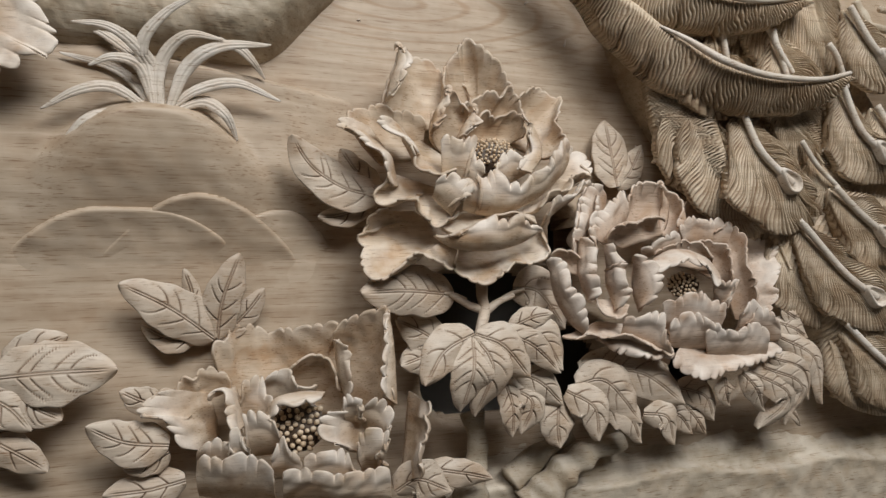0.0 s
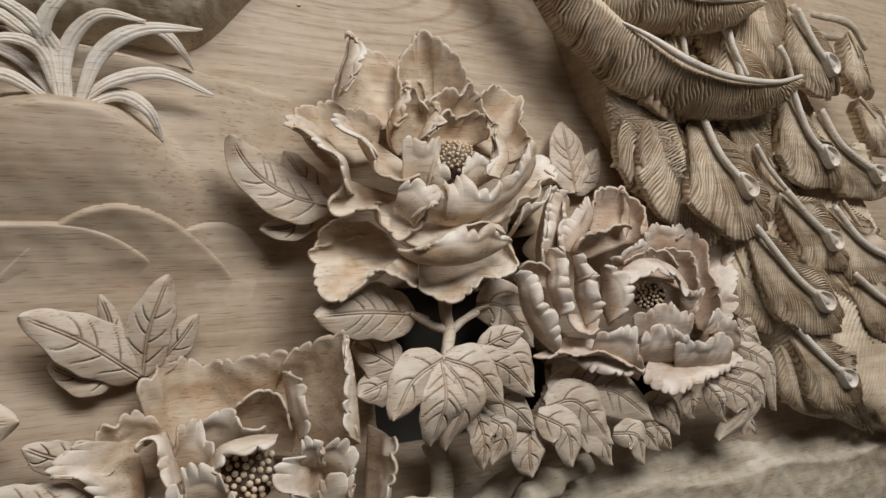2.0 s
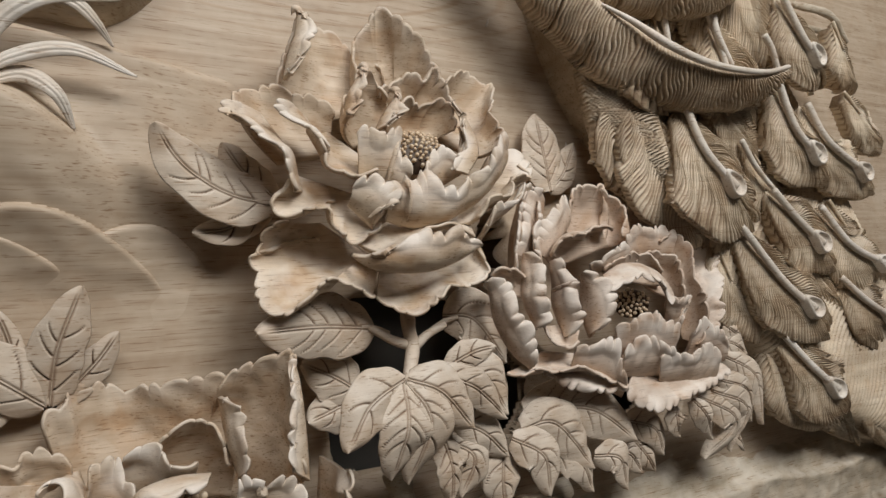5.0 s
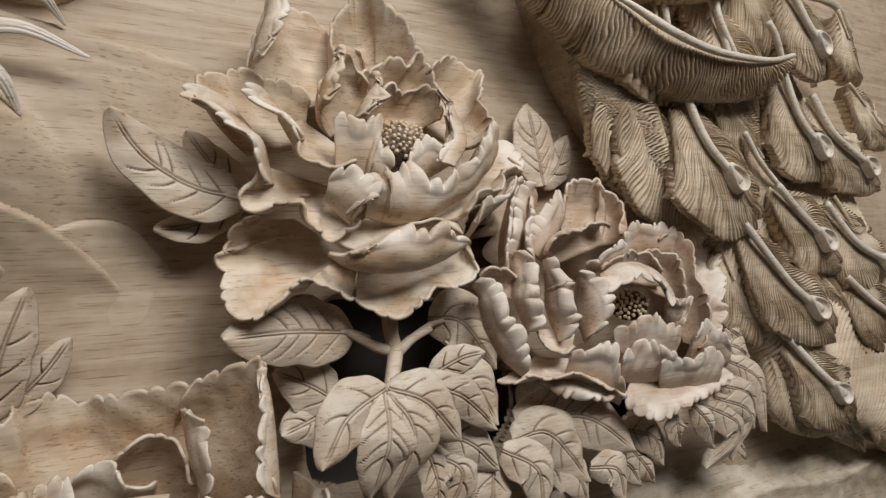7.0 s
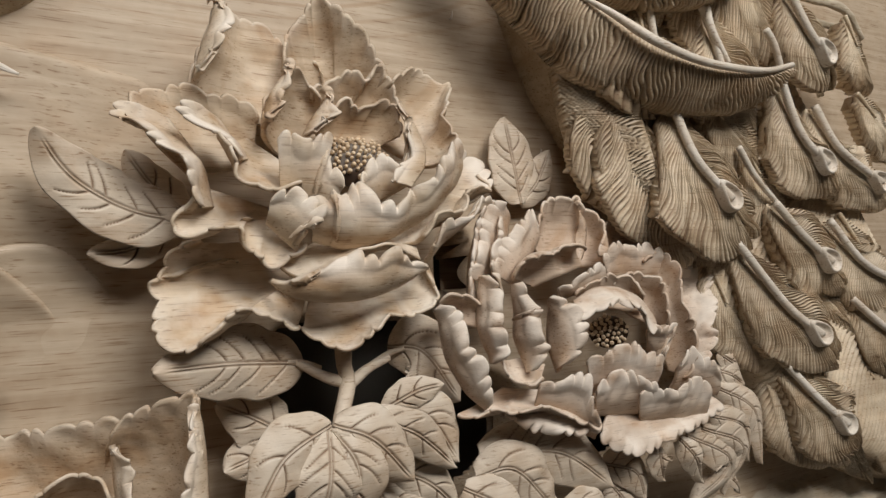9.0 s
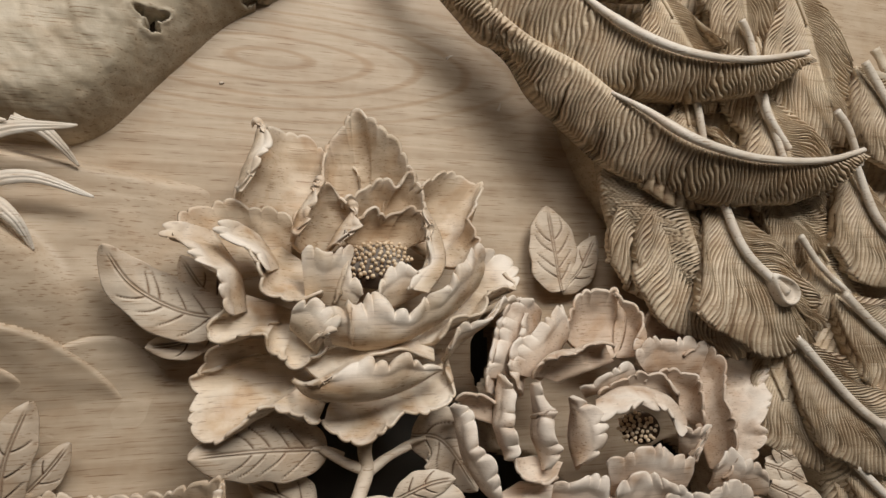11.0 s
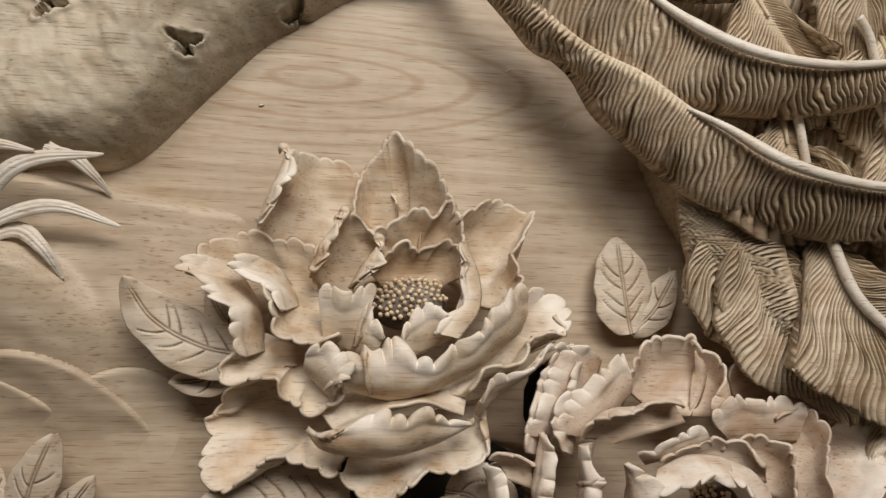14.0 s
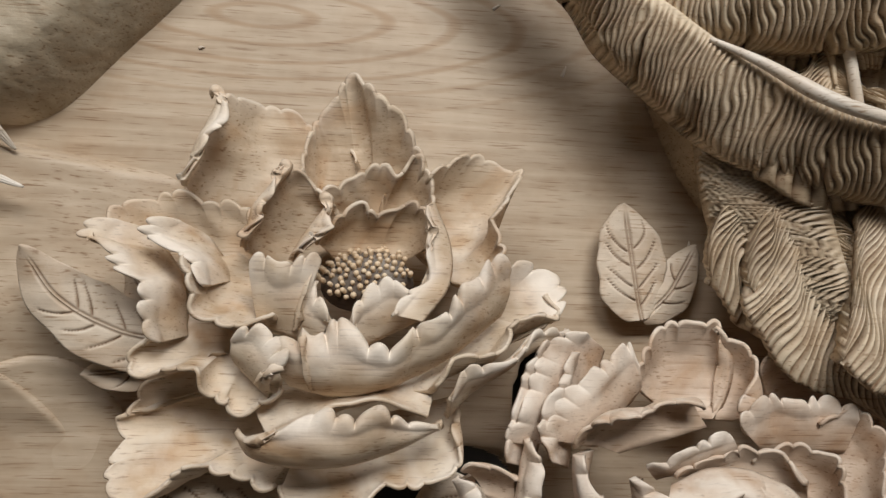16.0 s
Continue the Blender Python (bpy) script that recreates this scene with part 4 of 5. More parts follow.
petal(peony_c, [(-316, -261, 58), (-312, -250, 61), (-303, -251, 64), (-300, -267, 75), (-297, -285, 87)],
      [(-284, -248, 20), (-275, -286, 40)], 7, 4, 3, 3, mat=PETAL)
petal(peony_c, [(-283, -248, 62), (-280, -235, 58), (-263, -234, 55), (-257, -250, 60), (-251, -259, 70)],
      [(-284, -285, 36), (-253, -288, 44)], 5, 4, 2.5, 2, mat=PETAL)
petal(peony_c, [(-369, -254, 50), (-355, -243, 44), (-342, -245, 40), (-336, -234, 38), (-326, -236, 38), (-321, -227, 34), (-305, -226, 34), (-291, -238, 36)],
      [(-344, -286, 16), (-290, -288, 16)], -3, 6, 2.5, 0, mat=PETAL)
petal(peony_c, [(-351, -243, 44), (-371, -252, 51), (-380, -259, 55), (-377, -267, 57), (-358, -270, 57), (-348, -284, 53), (-341, -300, 50)],
      [(-304, -255, 16), (-301, -312, 20)], 5, 6, 3, 3, mat=PETAL)
petal(peony_c, [(-325, -309, 80), (-316, -301, 87), (-298, -302, 91), (-285, -298, 95), (-271, -305, 99), (-257, -316, 101)],
      [(-321, -346, 52), (-249, -362, 58)], 8, 5, 3, 2, mat=PETAL)
petal(peony_c, [(-259, -298, 104), (-249, -285, 107), (-242, -294, 109), (-235, -304, 109)],
      [(-259, -329, 86), (-222, -334, 88)], 6, 3, 3, 0, mat=PETAL)
petal(peony_c, [(-231, -307, 109), (-221, -301, 109), (-206, -298, 109), (-191, -305, 109), (-183, -317, 107)],
      [(-227, -339, 86), (-175, -348, 86)], 7, 4, 3, 0, mat=PETAL)
petal(peony_c, [(-250, -316, 107), (-222, -315, 110), (-192, -322, 110), (-148, -322, 106)],
      [(-246, -352, 80), (-140, -371, 80)], 8, 6, 3, 0, mat=PETAL)
petal(peony_c, [(-107, -269, 100), (-116, -283, 104), (-111, -294, 105), (-119, -309, 105), (-123, -320, 104), (-119, -338, 102)],
      [(-110, -261, 50), (-122, -354, 56)], 6, 6, 3, 4, mat=PETAL)
stamens(peony_c, (-231, -283, 84), (-0.05,0.1,1.0), 27, 25, 52, 5, 2.7)

# corner petal at the upper left
peony_d = empty("peony_flower", (-560,60,10), "scalloped edge of another pale carved peony", "carved flower", "carved peonies")
petal(peony_d, [(-497, 43, 70), (-475, 52, 72), (-462, 65, 74), (-446, 62, 74), (-443, 86, 72), (-454, 107, 70), (-464, 139, 66)],
      [(-546, 83, 50), (-521, 149, 50)], 5, 6, 4, 3, mat=PETAL)

# leaves
item = empty("peony_leaf", (-136, -49, 45), "pale carved peony leaf with a curled tip on the board", "carved leaf", "carved leaves")
leaflet(item, [(-135, -52, 45), (-175, -44, 50), (-210, -24, 56), (-232, 7, 62)], 38, 3, 5)
leaflet(item, [(-136, -47, 50), (-157, -27, 42), (-176, 1, 36)], 26, 3, 3)
leaflet(item, [(-137, -53, 40), (-172, -70, 36), (-201, -74, 34)], 24, 3, 3)
item = empty("peony_leaf", (184, -21, 18), "upright lobed carved leaf standing flat on the board", "carved leaf", "carved leaves")
leaflet(item, [(182, -28, 22), (175, 6, 24), (168, 57, 22)], 42, 4, 5)
leaflet(item, [(183, -28, 20), (205, -6, 20), (226, 29, 16)], 26, 3, 3)
leaflet(item, [(178, -22, 20), (169, 1, 18), (166, 22, 14)], 18, 3, 3)
item = empty("peony_leaf", (-63, -159, 58), "broad carved leaf under the peony", "carved leaf", "carved leaves")
leaflet(item, [(-57, -160, 58), (-114, -155, 74), (-166, -156, 80)], 44, 5, 5)
tube([(-44, -166, 58), (-57, -160, 58), (-70, -158, 60)], 3, 2, "leaf_stalk", LEAF, item)
item = empty("peony_leaf", (53, -157, 50), "carved leaf half hidden under the petals", "carved leaf", "carved leaves")
leaflet(item, [(17, -154, 50), (42, -159, 66), (70, -201, 74)], 44, 5, 4)
tube([(-2, -167, 58), (15, -159, 56), (28, -156, 58)], 3, 2, "leaf_stalk", LEAF, item)
item = empty("peony_leaf", (-54, -203, 104), "large pale five-lobed carved leaf facing out", "carved leaf", "carved leaves")
leaflet(item, [(-54, -201, 106), (-91, -216, 118), (-114, -248, 122)], 34, 6, 3)
leaflet(item, [(-57, -203, 108), (-63, -237, 122), (-71, -279, 104)], 38, 6, 5)
leaflet(item, [(-55, -203, 108), (-41, -235, 120), (-53, -286, 98)], 36, 6, 4)
leaflet(item, [(-54, -201, 108), (-26, -214, 116), (7, -249, 108)], 36, 6, 4)
leaflet(item, [(-36, -200, 106), (6, -213, 112), (48, -247, 101)], 26, 5, 4)
item = empty("peony_leaf", (0, -199, 86), "rounded carved leaf behind the pale leaf", "carved leaf", "carved leaves")
leaflet(item, [(-6, -201, 88), (26, -206, 98), (55, -245, 92)], 34, 5, 4)
leaflet(item, [(-8, -198, 90), (18, -186, 98), (41, -183, 100)], 20, 3, 2)
item = empty("peony_leaf", (-2, -255, 84), "drooping carved leaf hanging beneath the stem", "carved leaf", "carved leaves")
leaflet(item, [(-12, -258, 88), (-6, -283, 92), (-6, -313, 86)], 24, 5, 4)
leaflet(item, [(-10, -259, 86), (17, -277, 90), (7, -312, 82)], 30, 5, 4)
leaflet(item, [(3, -245, 86), (29, -258, 92), (57, -284, 86)], 26, 5, 3)
leaflet(item, [(56, -279, 80), (52, -305, 82), (56, -332, 78)], 34, 5, 3)
item = empty("peony_leaf", (88, -250, 76), "broad carved leaf with a brown midrib under the rosy peony", "carved leaf", "carved leaves")
leaflet(item, [(86, -250, 74), (161, -255, 84), (221, -295, 84)], 46, 6, 6)
leaflet(item, [(77, -264, 80), (113, -262, 88), (160, -312, 84)], 40, 6, 4)
leaflet(item, [(63, -269, 84), (93, -289, 92), (98, -326, 90)], 32, 5, 4)
leaflet(item, [(110, -288, 80), (142, -303, 84), (161, -336, 80)], 30, 5, 3)
leaflet(item, [(168, -303, 76), (195, -309, 84), (206, -342, 80)], 26, 4, 3)
leaflet(item, [(206, -304, 66), (226, -313, 70), (245, -335, 64)], 22, 4, 3)
leaflet(item, [(221, -276, 70), (259, -290, 74), (275, -321, 68)], 30, 5, 4)
leaflet(item, [(232, -296, 66), (249, -317, 68), (267, -338, 62)], 20, 4, 2)
item = empty("peony_leaf", (319, -263, 80), "bright carved leaf drooping beside the rosy peony", "carved leaf", "carved leaves")
leaflet(item, [(281, -267, 84), (281, -285, 86), (292, -303, 78)], 20, 4, 3)
leaflet(item, [(304, -263, 88), (323, -284, 90), (349, -315, 74)], 22, 6, 4)
leaflet(item, [(318, -262, 84), (381, -296, 82), (349, -339, 60)], 34, 7, 5)
leaflet(item, [(343, -259, 84), (405, -286, 80), (392, -337, 62)], 30, 6, 4)
leaflet(item, [(352, -247, 86), (411, -267, 78), (431, -308, 66)], 22, 5, 4)
leaflet(item, [(390, -312, 66), (409, -328, 66), (420, -341, 60)], 12, 3, 2)
item = empty("peony_leaf", (397, -233, 60), "carved leaf standing behind the rosy peony", "carved leaf", "carved leaves")
leaflet(item, [(388, -205, 62), (413, -214, 66), (441, -227, 60)], 26, 3, 3)
leaflet(item, [(390, -225, 66), (440, -254, 70), (457, -315, 62)], 28, 5, 5)
leaflet(item, [(395, -188, 66), (415, -200, 66), (438, -209, 60)], 18, 3, 2)
item = empty("peony_leaf", (-305, -190, 20), "folded carved leaf low on the board", "carved leaf", "carved leaves")
leaflet(item, [(-305, -199, 22), (-348, -166, 36), (-393, -142, 46)], 38, 4, 4)
leaflet(item, [(-322, -187, 20), (-327, -152, 24), (-335, -127, 26)], 16, 3, 2)
leaflet(item, [(-324, -198, 18), (-348, -197, 20), (-374, -183, 22)], 22, 3, 2)
leaflet(item, [(-303, -199, 22), (-298, -159, 34), (-281, -113, 40)], 32, 5, 4)
leaflet(item, [(-300, -199, 18), (-272, -171, 22), (-255, -148, 20)], 22, 3, 3)
leaflet(item, [(-308, -199, 18), (-317, -175, 20), (-327, -157, 22)], 18, 3, 2)
item = empty("peony_leaf", (-486, -223, 40), "flat carved leaf lying on the board", "carved leaf", "carved leaves")
leaflet(item, [(-494, -225, 44), (-448, -222, 54), (-393, -222, 52)], 48, 5, 5)
leaflet(item, [(-489, -215, 40), (-468, -201, 46), (-436, -189, 46)], 26, 4, 3)
leaflet(item, [(-482, -231, 40), (-463, -252, 46), (-440, -266, 44)], 34, 4, 4)
leaflet(item, [(-517, -234, 40), (-485, -250, 46), (-465, -274, 44)], 36, 4, 3)
leaflet(item, [(-519, -270, 30), (-482, -292, 34), (-453, -314, 30)], 30, 4, 3)
item = empty("peony_leaf", (-348, -299, 40), "small carved leaf beside the lower peony", "carved leaf", "carved leaves")
leaflet(item, [(-348, -298, 44), (-387, -290, 52), (-420, -273, 52)], 34, 4, 4)
leaflet(item, [(-353, -261, 40), (-373, -253, 46), (-392, -243, 44)], 22, 3, 2)
leaflet(item, [(-348, -305, 36), (-368, -313, 40), (-389, -316, 40)], 22, 3, 2)
leaflet(item, [(-333, -335, 30), (-368, -340, 34), (-407, -341, 34)], 30, 4, 3)
item = empty("peony_leaf", (-91, -348, 60), "carved leaf below the lower peony", "carved leaf", "carved leaves")
leaflet(item, [(-132, -359, 70), (-110, -348, 78), (-71, -365, 72)], 34, 5, 4)
leaflet(item, [(-93, -341, 66), (-51, -350, 72), (-23, -358, 70)], 24, 4, 3)
item = empty("peony_leaf", (-87, -220, 30), "brown-edged carved leaf behind the lower peony", "carved leaf", "carved leaves")
leaflet(item, [(-64, -216, 40), (-93, -198, 46), (-119, -185, 44)], 34, 4, 3)
leaflet(item, [(-68, -221, 36), (-93, -228, 42), (-114, -235, 40)], 34, 4, 3)

# stems
item = empty("forked_stalk", (-22, -173, 60), "carved forked peony stem", "carved stalk")
tube([(-24, -141, 58), (-27, -162, 64), (-26, -177, 68), (-35, -196, 78), (-45, -214, 90)], 6.5, 5.5, "branch", LEAF, item, wob=0.05)
tube([(-26, -178, 67), (-43, -171, 62), (-63, -159, 60)], 4.5, 3, "branch", LEAF, item, wob=0.05)
tube([(-24, -179, 67), (-7, -169, 62), (14, -162, 58)], 4.5, 3, "branch", LEAF, item, wob=0.05)
item = empty("tree_trunk", (-27, -349, 30), "gnarled carved trunk with bark holes", "carved trunk")
tube([(-29, -292, 30), (-25, -330, 34), (-32, -373, 30), (-34, -418, 24)], 12, 17, "branch", ROCK, item, wob=0.22)
tube([(167, -342, 30), (124, -350, 34), (84, -366, 36), (41, -407, 30)], 10, 24, "branch", ROCK, item, wob=0.22)
tube([(102, -331, 20), (61, -346, 24), (17, -374, 24)], 10, 14, "branch", ROCK, item, wob=0.22)

# grass
item = empty("grass_tuft", (-354, 37, 25), "carved tuft of arching grooved grass blades on a mound", "carved grass")
blade(item, [(-361, 26, 44), (-368, 70, 45), (-374, 81, 52), (-369, 99, 60), (-348, 121, 70), (-320, 136, 80)], 9)
blade(item, [(-359, 31, 44), (-356, 76, 46), (-333, 101, 60), (-298, 98, 66)], 9)
blade(item, [(-348, 32, 44), (-332, 72, 50), (-301, 92, 62), (-251, 99, 60)], 10)
blade(item, [(-346, 33, 42), (-322, 51, 46), (-284, 59, 52), (-240, 46, 44)], 8)
blade(item, [(-340, 32, 42), (-316, 41, 40), (-295, 27, 46), (-283, 4, 34)], 9)
blade(item, [(-361, 29, 42), (-374, 69, 46), (-398, 74, 58), (-420, 65, 54)], 9)
blade(item, [(-356, 32, 44), (-361, 66, 42), (-379, 88, 56), (-403, 102, 62), (-434, 104, 60)], 9)
blade(item, [(-366, 29, 40), (-399, 48, 44), (-428, 42, 50), (-461, 23, 44)], 8)
blade(item, [(-369, 27, 36), (-395, 25, 36), (-424, 14, 40), (-452, -19, 28)], 9)
blade(item, [(-302, 106, 40), (-280, 99, 40), (-266, 87, 36), (-254, 73, 28)], 7)
blade(item, [(-364, 33, 38), (-385, 62, 30), (-406, 74, 30), (-448, 83, 30)], 7)
blade(item, [(-374, 75, 44), (-400, 98, 36), (-420, 108, 36), (-445, 111, 34)], 7)

# sweeping feathers
item = empty("tail_feather", (240,150,90), "long sweeping carved tail feather with combed barbs and smooth quill", "carved feather", "tail feathers")
tube([(190, 149, 110), (216, 131, 124), (251, 105, 140), (298, 91, 146), (342, 87, 150), (400, 92, 146), (452, 106, 140)], 4.6, 2.6, "quill", QUILL, item, "smooth pale quill", n=80, tip=0.35)
vane(item, [(52, 264, 78), (84, 227, 88), (117, 197, 98), (159, 175, 106), (200, 145, 112), (258, 107, 130), (305, 93, 138), (349, 88, 142), (406, 93, 140), (452, 105, 138)],
     [(37, 262, 54), (73, 221, 60), (111, 190, 66), (133, 153, 70), (169, 121, 74), (204, 91, 78), (250, 64, 92), (302, 51, 104), (363, 54, 112), (421, 67, 124), (460, 104, 134)])
item = empty("tail_feather", (200,220,90), "long sweeping carved tail feather with combed barbs and smooth quill", "carved feather", "tail feathers")
tube([(145, 244, 114), (182, 208, 132), (226, 186, 142), (275, 178, 146), (329, 183, 144), (388, 197, 140)], 4.6, 2.6, "quill", QUILL, item, "smooth pale quill", n=80, tip=0.35)
vane(item, [(-1, 336, 84), (27, 300, 92), (75, 281, 100), (122, 257, 110), (159, 232, 118), (231, 188, 134), (280, 181, 138), (334, 185, 138), (395, 197, 136)],
     [(-1, 326, 56), (30, 285, 60), (50, 246, 64), (81, 204, 68), (126, 190, 74), (157, 165, 88), (198, 152, 100), (258, 148, 108), (312, 152, 116), (362, 165, 124), (400, 195, 132)])
item = empty("tail_feather", (240,300,90), "long sweeping carved tail feather with combed barbs and smooth quill", "carved feather", "tail feathers")
tube([(169, 318, 118), (203, 286, 140), (277, 281, 146), (368, 303, 142)], 4.6, 2.6, "quill", QUILL, item, "smooth pale quill", n=80, tip=0.35)
vane(item, [(95, 334, 100), (132, 323, 110), (207, 289, 134), (283, 286, 138), (375, 308, 134)],
     [(97, 332, 66), (111, 298, 72), (138, 267, 84), (194, 245, 100), (249, 246, 108), (298, 258, 116), (350, 275, 122), (392, 307, 128)])

# tail plumes
item = empty("eyed_feather", (311, 61, 98), "carved tail feather with wavy barbs and a drop-shaped eye", "carved feather", "tail feathers")
plume(item, [(311, 61, 92), (330, 7, 106), (376, -32, 106)], 44, 44)
tube([(311, 61, 103), (330, 7, 111), (376, -32, 112)], 4.4, 4.6, "quill", QUILL, item, "smooth pale quill")
eye_drop(item, (376, -32, 113), (46, -39, 0), 14.5)
item = empty("eyed_feather", (399, -75, 92), "carved tail feather with wavy barbs and a drop-shaped eye", "carved feather", "tail feathers")
plume(item, [(399, -75, 86), (463, -143, 98), (512, -177, 102)], 40, 36)
tube([(399, -75, 97), (463, -143, 103), (512, -177, 108)], 4.4, 4.6, "quill", QUILL, item, "smooth pale quill")
eye_drop(item, (512, -177, 109), (49, -34, 4), 14.5)
item = empty("eyed_feather", (481, -209, 80), "carved tail feather with wavy barbs and a drop-shaped eye", "carved feather", "tail feathers")
plume(item, [(481, -209, 74), (522, -249, 86), (567, -282, 88)], 36, 36)
tube([(481, -209, 85), (522, -249, 91), (567, -282, 94)], 4.4, 4.6, "quill", QUILL, item, "smooth pale quill")
eye_drop(item, (567, -282, 95), (45, -33, 2), 14.5)
item = empty("eyed_feather", (455, -33, 100), "carved tail feather with wavy barbs and a drop-shaped eye", "carved feather", "tail feathers")
plume(item, [(455, -33, 94), (493, -69, 104), (538, -98, 104)], 34, 32)
tube([(455, -33, 105), (493, -69, 109), (538, -98, 110)], 4.4, 4.6, "quill", QUILL, item, "smooth pale quill")
eye_drop(item, (538, -98, 111), (45, -29, 0), 14.5)
item = empty("eyed_feather", (463, 102, 112), "carved tail feather with wavy barbs and a drop-shaped eye", "carved feather", "tail feathers")
plume(item, [(463, 102, 106), (489, 41, 114), (533, 11, 112)], 32, 32)
tube([(463, 102, 117), (489, 41, 119), (533, 11, 118)], 4.4, 4.6, "quill", QUILL, item, "smooth pale quill")
eye_drop(item, (533, 11, 119), (44, -30, -2), 14.5)
item = empty("eyed_feather", (534, 78, 104), "carved tail feather with wavy barbs and a drop-shaped eye", "carved feather", "tail feathers")
plume(item, [(534, 78, 98), (567, 31, 108), (652, -5, 104)], 28, 32)
tube([(534, 78, 109), (567, 31, 113), (652, -5, 110)], 4.4, 4.6, "quill", QUILL, item, "smooth pale quill")
eye_drop(item, (652, -5, 111), (85, -36, -4), 14.5)
item = empty("eyed_feather", (477, 201, 120), "carved tail feather with wavy barbs and a drop-shaped eye", "carved feather", "tail feathers")
plume(item, [(477, 201, 114), (510, 152, 122), (543, 134, 118)], 34, 28)
tube([(477, 201, 125), (510, 152, 127), (543, 134, 124)], 4.4, 4.6, "quill", QUILL, item, "smooth pale quill")
eye_drop(item, (543, 134, 125), (33, -18, -4), 14.5)
item = empty("eyed_feather", (566, -50, 90), "carved tail feather with wavy barbs and a drop-shaped eye", "carved feather", "tail feathers")
plume(item, [(566, -50, 84), (620, -100, 94), (701, -127, 92)], 32, 32)
tube([(566, -50, 95), (620, -100, 99), (701, -127, 98)], 4.4, 4.6, "quill", QUILL, item, "smooth pale quill")
eye_drop(item, (701, -127, 99), (81, -27, -2), 14.5)
item = empty("eyed_feather", (605, -141, 84), "carved tail feather with wavy barbs and a drop-shaped eye", "carved feather", "tail feathers")
plume(item, [(605, -141, 78), (657, -176, 88), (720, -203, 86)], 34, 34)
tube([(605, -141, 89), (657, -176, 93), (720, -203, 92)], 4.4, 4.6, "quill", QUILL, item, "smooth pale quill")
eye_drop(item, (720, -203, 93), (63, -27, -2), 14.5)
item = empty("under_feather", (364, 96, 92), "small carved feather tucked under the longer ones", "carved feather", "tail feathers")
plume(item, [(364, 96, 92), (392, 59, 100), (446, 20, 94)], 26, 24, camber=8, tail=16)
tube([(364, 96, 94), (392, 59, 102)], 2.6, 1.2, "quill", PLUME, item)
item = empty("tail_feather", (230,40,60), "long sweeping carved tail feather with combed barbs and smooth quill", "carved feather", "tail feathers")
vane(item, [(279, 87, 88), (285, 33, 92), (305, -13, 92), (358, -59, 88), (428, -96, 84)],
     [(209, 101, 56), (219, 42, 58), (247, -15, 56), (296, -50, 58), (387, -106, 54)], lean=70)
item = empty("under_feather", (245, 80, 80), "small carved feather tucked under the longer ones", "carved feather", "tail feathers")
plume(item, [(249, 80, 78), (266, 32, 86), (318, -17, 80)], 28, 28, camber=6, tail=34)
tube([(249, 80, 76), (266, 32, 85)], 1.8, 1.0, "quill", PLUME, item)
item = empty("under_feather", (630, 202, 96), "small carved feather tucked under the longer ones", "carved feather", "tail feathers")
plume(item, [(630, 202, 96), (651, 167, 96), (695, 138, 84)], 14, 20, camber=6, tail=16)
tube([(630, 202, 98), (651, 167, 98)], 2.6, 1.2, "quill", PLUME, item)
item = empty("under_feather", (655, 110, 88), "small carved feather tucked under the longer ones", "carved feather", "tail feathers")
plume(item, [(655, 110, 88), (692, 83, 88), (761, 56, 76)], 22, 24, camber=7, tail=16)
tube([(655, 110, 90), (692, 83, 90)], 2.6, 1.2, "quill", PLUME, item)
item = empty("tail_feather", (380,-160,60), "long sweeping carved tail feather with combed barbs and smooth quill", "carved feather", "tail feathers")
vane(item, [(407, -77, 86), (446, -142, 88), (508, -211, 84), (606, -290, 76)],
     [(392, -99, 54), (430, -179, 52), (499, -249, 50), (576, -325, 46), (690, -379, 44)], lean=60)
item = empty("under_feather", (598, -247, 70), "small carved feather tucked under the longer ones", "carved feather", "tail feathers")
plume(item, [(598, -247, 70), (697, -302, 70), (834, -401, 54)], 40, 36, camber=8, tail=24)
tube([(598, -247, 72), (697, -302, 72)], 2.6, 1.2, "quill", PLUME, item)
item = empty("under_feather", (240, 261, 104), "small carved feather tucked under the longer ones", "carved feather", "tail feathers")
plume(item, [(240, 261, 104), (255, 225, 114), (291, 187, 108)], 34, 34, camber=9, tail=20)
tube([(240, 261, 106), (255, 225, 116)], 2.6, 1.2, "quill", PLUME, item)
item = empty("under_feather", (321, 319, 110), "small carved feather tucked under the longer ones", "carved feather", "tail feathers")
plume(item, [(321, 319, 110), (331, 273, 120), (342, 228, 114)], 30, 30, camber=9, tail=18)
tube([(321, 319, 112), (331, 273, 122)], 2.6, 1.2, "quill", PLUME, item)
item = empty("under_feather", (352, 258, 98), "small carved feather tucked under the longer ones", "carved feather", "tail feathers")
plume(item, [(352, 258, 98), (365, 197, 108), (405, 139, 100)], 36, 36, camber=9, tail=21)
tube([(352, 258, 100), (365, 197, 110)], 2.6, 1.2, "quill", PLUME, item)
item = empty("under_feather", (274, 157, 100), "small carved feather tucked under the longer ones", "carved feather", "tail feathers")
plume(item, [(274, 157, 100), (276, 126, 104), (306, 103, 100)], 36, 36, camber=8, tail=21)
tube([(274, 157, 102), (276, 126, 106)], 2.6, 1.2, "quill", PLUME, item)
item = empty("under_feather", (362, 167, 104), "small carved feather tucked under the longer ones", "carved feather", "tail feathers")
plume(item, [(362, 167, 104), (380, 121, 108), (420, 72, 100)], 46, 36, camber=8, tail=27)
tube([(362, 167, 106), (380, 121, 110)], 2.6, 1.2, "quill", PLUME, item)
item = empty("under_feather", (396, 289, 110), "small carved feather tucked under the longer ones", "carved feather", "tail feathers")
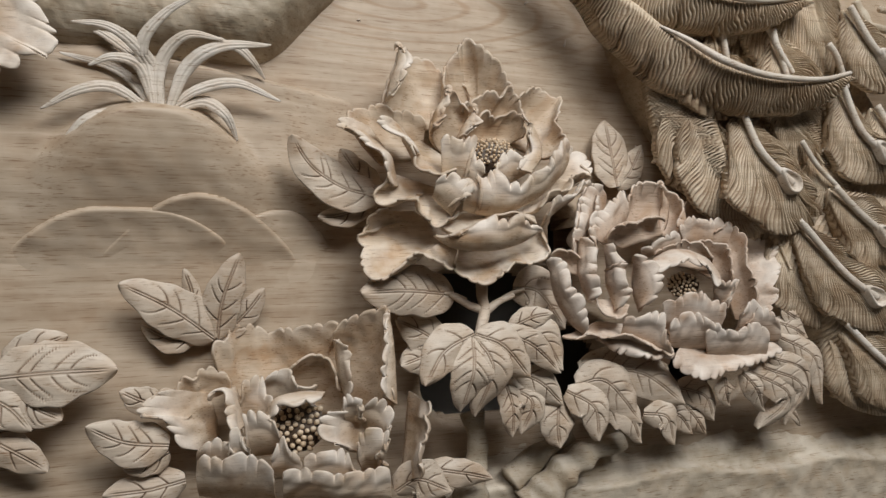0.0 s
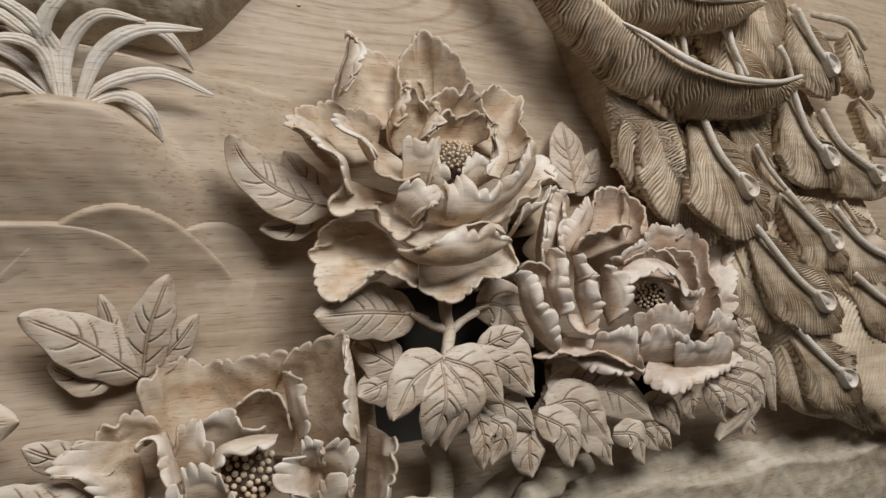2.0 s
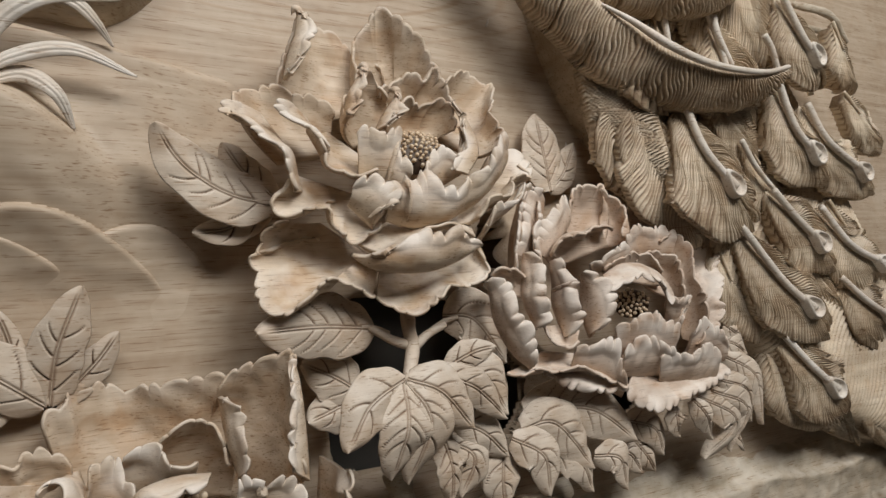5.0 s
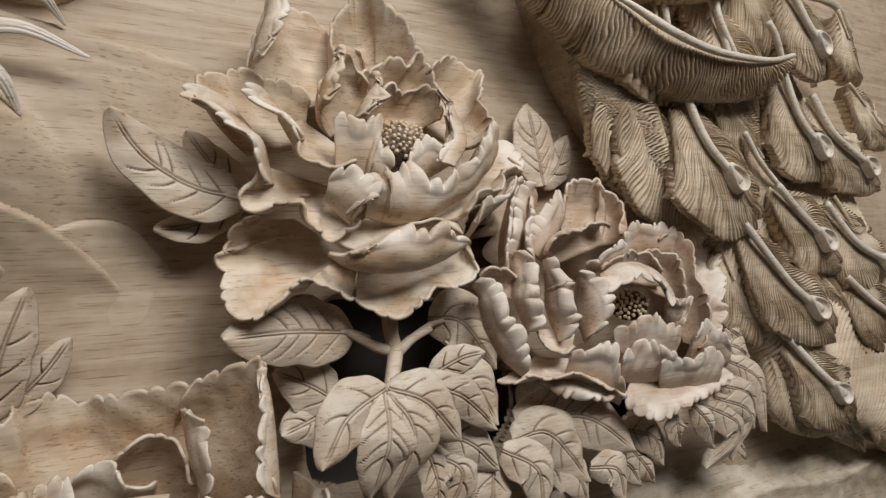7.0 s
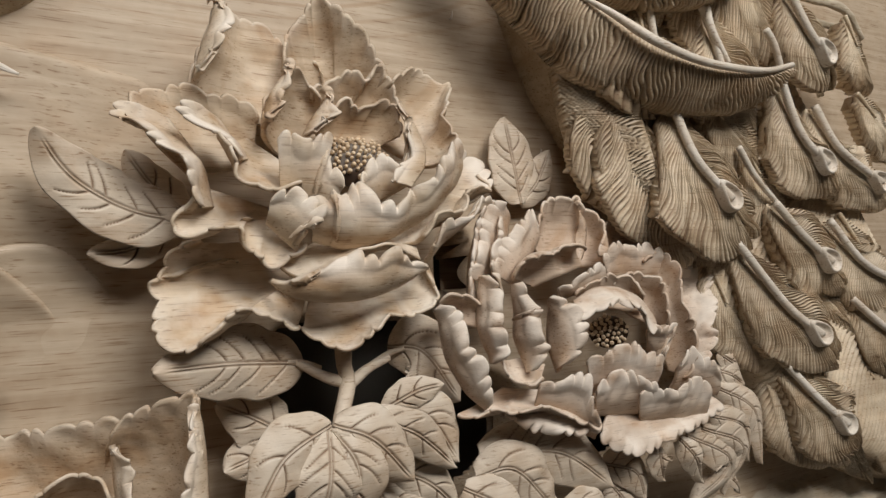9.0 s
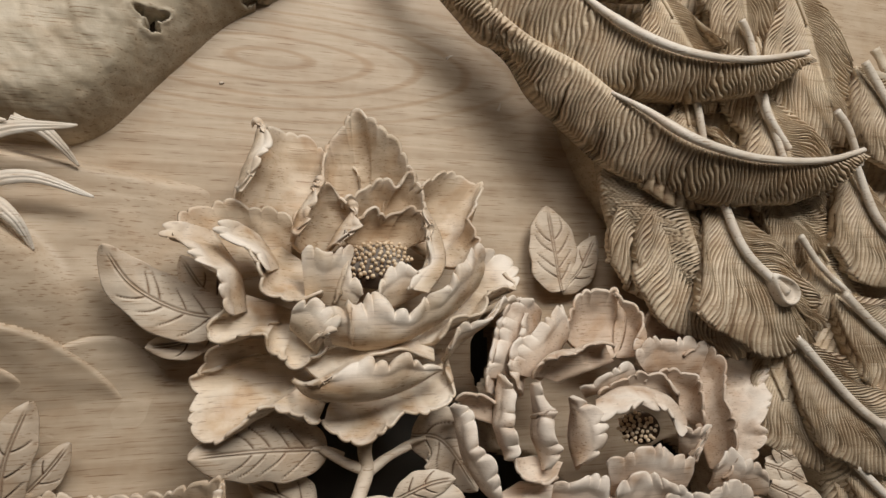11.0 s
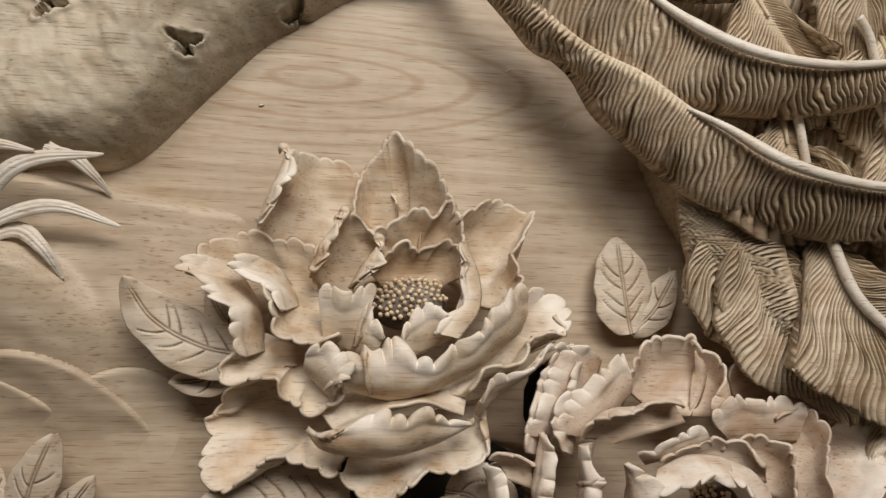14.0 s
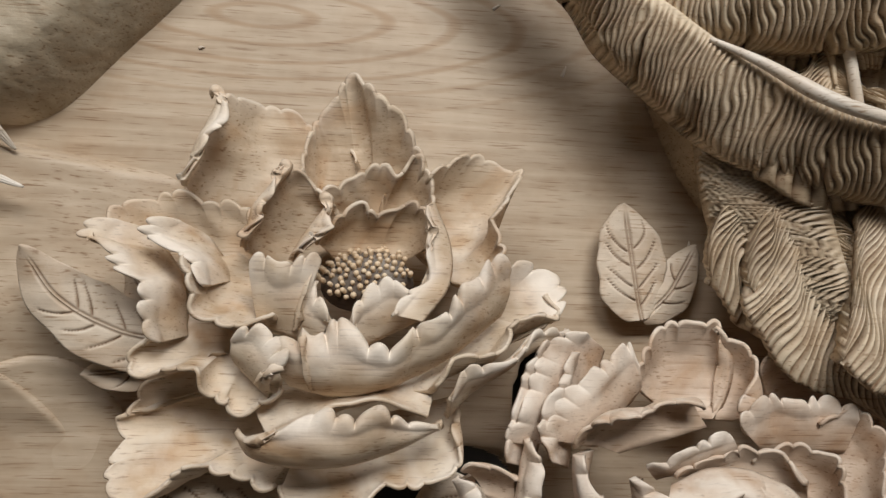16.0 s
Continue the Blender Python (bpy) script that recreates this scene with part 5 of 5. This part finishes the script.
plume(item, [(396, 289, 110), (412, 235, 116), (439, 176, 110)], 44, 44, camber=8, tail=26)
tube([(396, 289, 112), (412, 235, 118)], 2.6, 1.2, "quill", PLUME, item)

item = empty("under_feather", (369, 75, 96), "small carved feather tucked under the longer ones", "carved feather", "tail feathers")
plume(item, [(369, 75, 96), (386, 52, 100), (422, 28, 98)], 24, 24, tail=34)
tube([(369, 75, 99), (386, 52, 103)], 2.6, 1.4, "quill", PLUME, item)
item = empty("under_feather", (421, 37, 88), "small carved feather tucked under the longer ones", "carved feather", "tail feathers")
plume(item, [(421, 37, 88), (448, -1, 92), (488, -43, 92)], 22, 24, tail=34)
tube([(421, 37, 91), (448, -1, 95)], 2.6, 1.4, "quill", PLUME, item)
item = empty("under_feather", (599, -40, 84), "small carved feather tucked under the longer ones", "carved feather", "tail feathers")
plume(item, [(599, -40, 84), (637, -86, 88), (717, -135, 86)], 26, 26, tail=34)
tube([(599, -40, 87), (637, -86, 91)], 2.6, 1.4, "quill", PLUME, item)
item = empty("under_feather", (493, -48, 80), "small carved feather tucked under the longer ones", "carved feather", "tail feathers")
plume(item, [(493, -48, 80), (526, -107, 84), (593, -161, 84)], 26, 28, tail=34)
tube([(493, -48, 83), (526, -107, 87)], 2.6, 1.4, "quill", PLUME, item)
item = empty("under_feather", (278, 78, 80), "small carved feather tucked under the longer ones", "carved feather", "tail feathers")
plume(item, [(278, 78, 80), (283, 12, 86), (329, -51, 84)], 34, 34, tail=40)
tube([(278, 78, 77), (283, 12, 83)], 1.6, 0.9, "quill", PLUME, item)
item = empty("under_feather", (219, 89, 66), "small carved feather tucked under the longer ones", "carved feather", "tail feathers")
plume(item, [(245, 93, 66), (256, 42, 72), (294, -13, 68)], 22, 34, tail=40)
tube([(245, 93, 63), (256, 42, 69)], 1.6, 0.9, "quill", PLUME, item)
item = empty("under_feather", (377, -82, 70), "small carved feather tucked under the longer ones", "carved feather", "tail feathers")
plume(item, [(377, -82, 70), (399, -138, 76), (468, -190, 76)], 26, 26, tail=34)
tube([(377, -82, 73), (399, -138, 79)], 2.6, 1.4, "quill", PLUME, item)
item = empty("under_feather", (611, -192, 70), "small carved feather tucked under the longer ones", "carved feather", "tail feathers")
plume(item, [(615, -192, 54), (658, -241, 60), (727, -295, 60)], 26, 26, tail=34)
tube([(611, -192, 73), (654, -241, 79)], 2.6, 1.4, "quill", PLUME, item)
item = empty("under_feather", (466, -204, 60), "small carved feather tucked under the longer ones", "carved feather", "tail feathers")
plume(item, [(466, -204, 60), (518, -273, 66), (603, -328, 62)], 26, 26, tail=34)
tube([(466, -204, 63), (518, -273, 69)], 2.6, 1.4, "quill", PLUME, item)

# bare quills seen between
item = empty("bare_quill", (353, 160, 118), "bare carved quill between the feathers", "carved quill", "tail feathers")
tube([(353, 160, 118), (359, 137, 118), (387, 109, 112)], 4, 3.4, "shaft", QUILL, item)
item = empty("bare_quill", (442, 149, 120), "bare carved quill between the feathers", "carved quill", "tail feathers")
tube([(442, 149, 120), (458, 132, 118), (478, 97, 112)], 4, 3.4, "shaft", QUILL, item)
item = empty("bare_quill", (404, 24, 104), "bare carved quill between the feathers", "carved quill", "tail feathers")
tube([(404, 24, 104), (430, -6, 102), (469, -33, 98)], 3.4, 3, "shaft", QUILL, item)
item = empty("bare_quill", (328, 228, 122), "bare carved quill between the feathers", "carved quill", "tail feathers")
tube([(328, 228, 122), (340, 213, 118), (350, 190, 112)], 3.6, 3.6, "shaft", QUILL, item)
item = empty("bare_quill", (281, 155, 110), "bare carved quill between the feathers", "carved quill", "tail feathers")
tube([(281, 155, 110), (286, 136, 108), (293, 112, 104)], 3.6, 3.6, "shaft", QUILL, item)
item = empty("bare_quill", (346, 166, 116), "bare carved quill between the feathers", "carved quill", "tail feathers")
tube([(346, 166, 116), (364, 134, 114), (383, 95, 110)], 3.8, 3.8, "shaft", QUILL, item)

# twigs in openwork beside the tail
item = empty("carved_branch", (640, 150, 30), "open carved twigs beside the tail", "carved branch")
for k, (a, b) in enumerate((((560, 190, 40), (720, 150, 46)), ((600, 260, 34), (660, 120, 40)), ((640, 250, 40), (760, 210, 44)), ((570, 230, 36), (700, 220, 40)))):
    m = ((a[0] + b[0]) / 2 + 8, (a[1] + b[1]) / 2 + 10 * (-1) ** k, a[2] + 12)
    tube([a, m, b], 5.5, 4, "twig", ROCK, item, wob=0.15)

# splinters and nicks left on the board
for u, v, du, dv in ((125, 156, 3, 8), (-146, 160, 4, 1), (226, 26, 1, 7), (70, 205, 6, 4), (-205, 20, 5, 2)):
    item = empty("wood_splinter", (u, v, 0), "tiny raised splinter of pale wood on the board", "wood splinter", "board splinters")
    tube([(u, v, 0.2), (u + du * 0.5, v + dv * 0.5, 1.4), (u + du, v + dv, 0.4)], 1.3, 0.4, "sliver", QUILL, item, n=8, m=6)
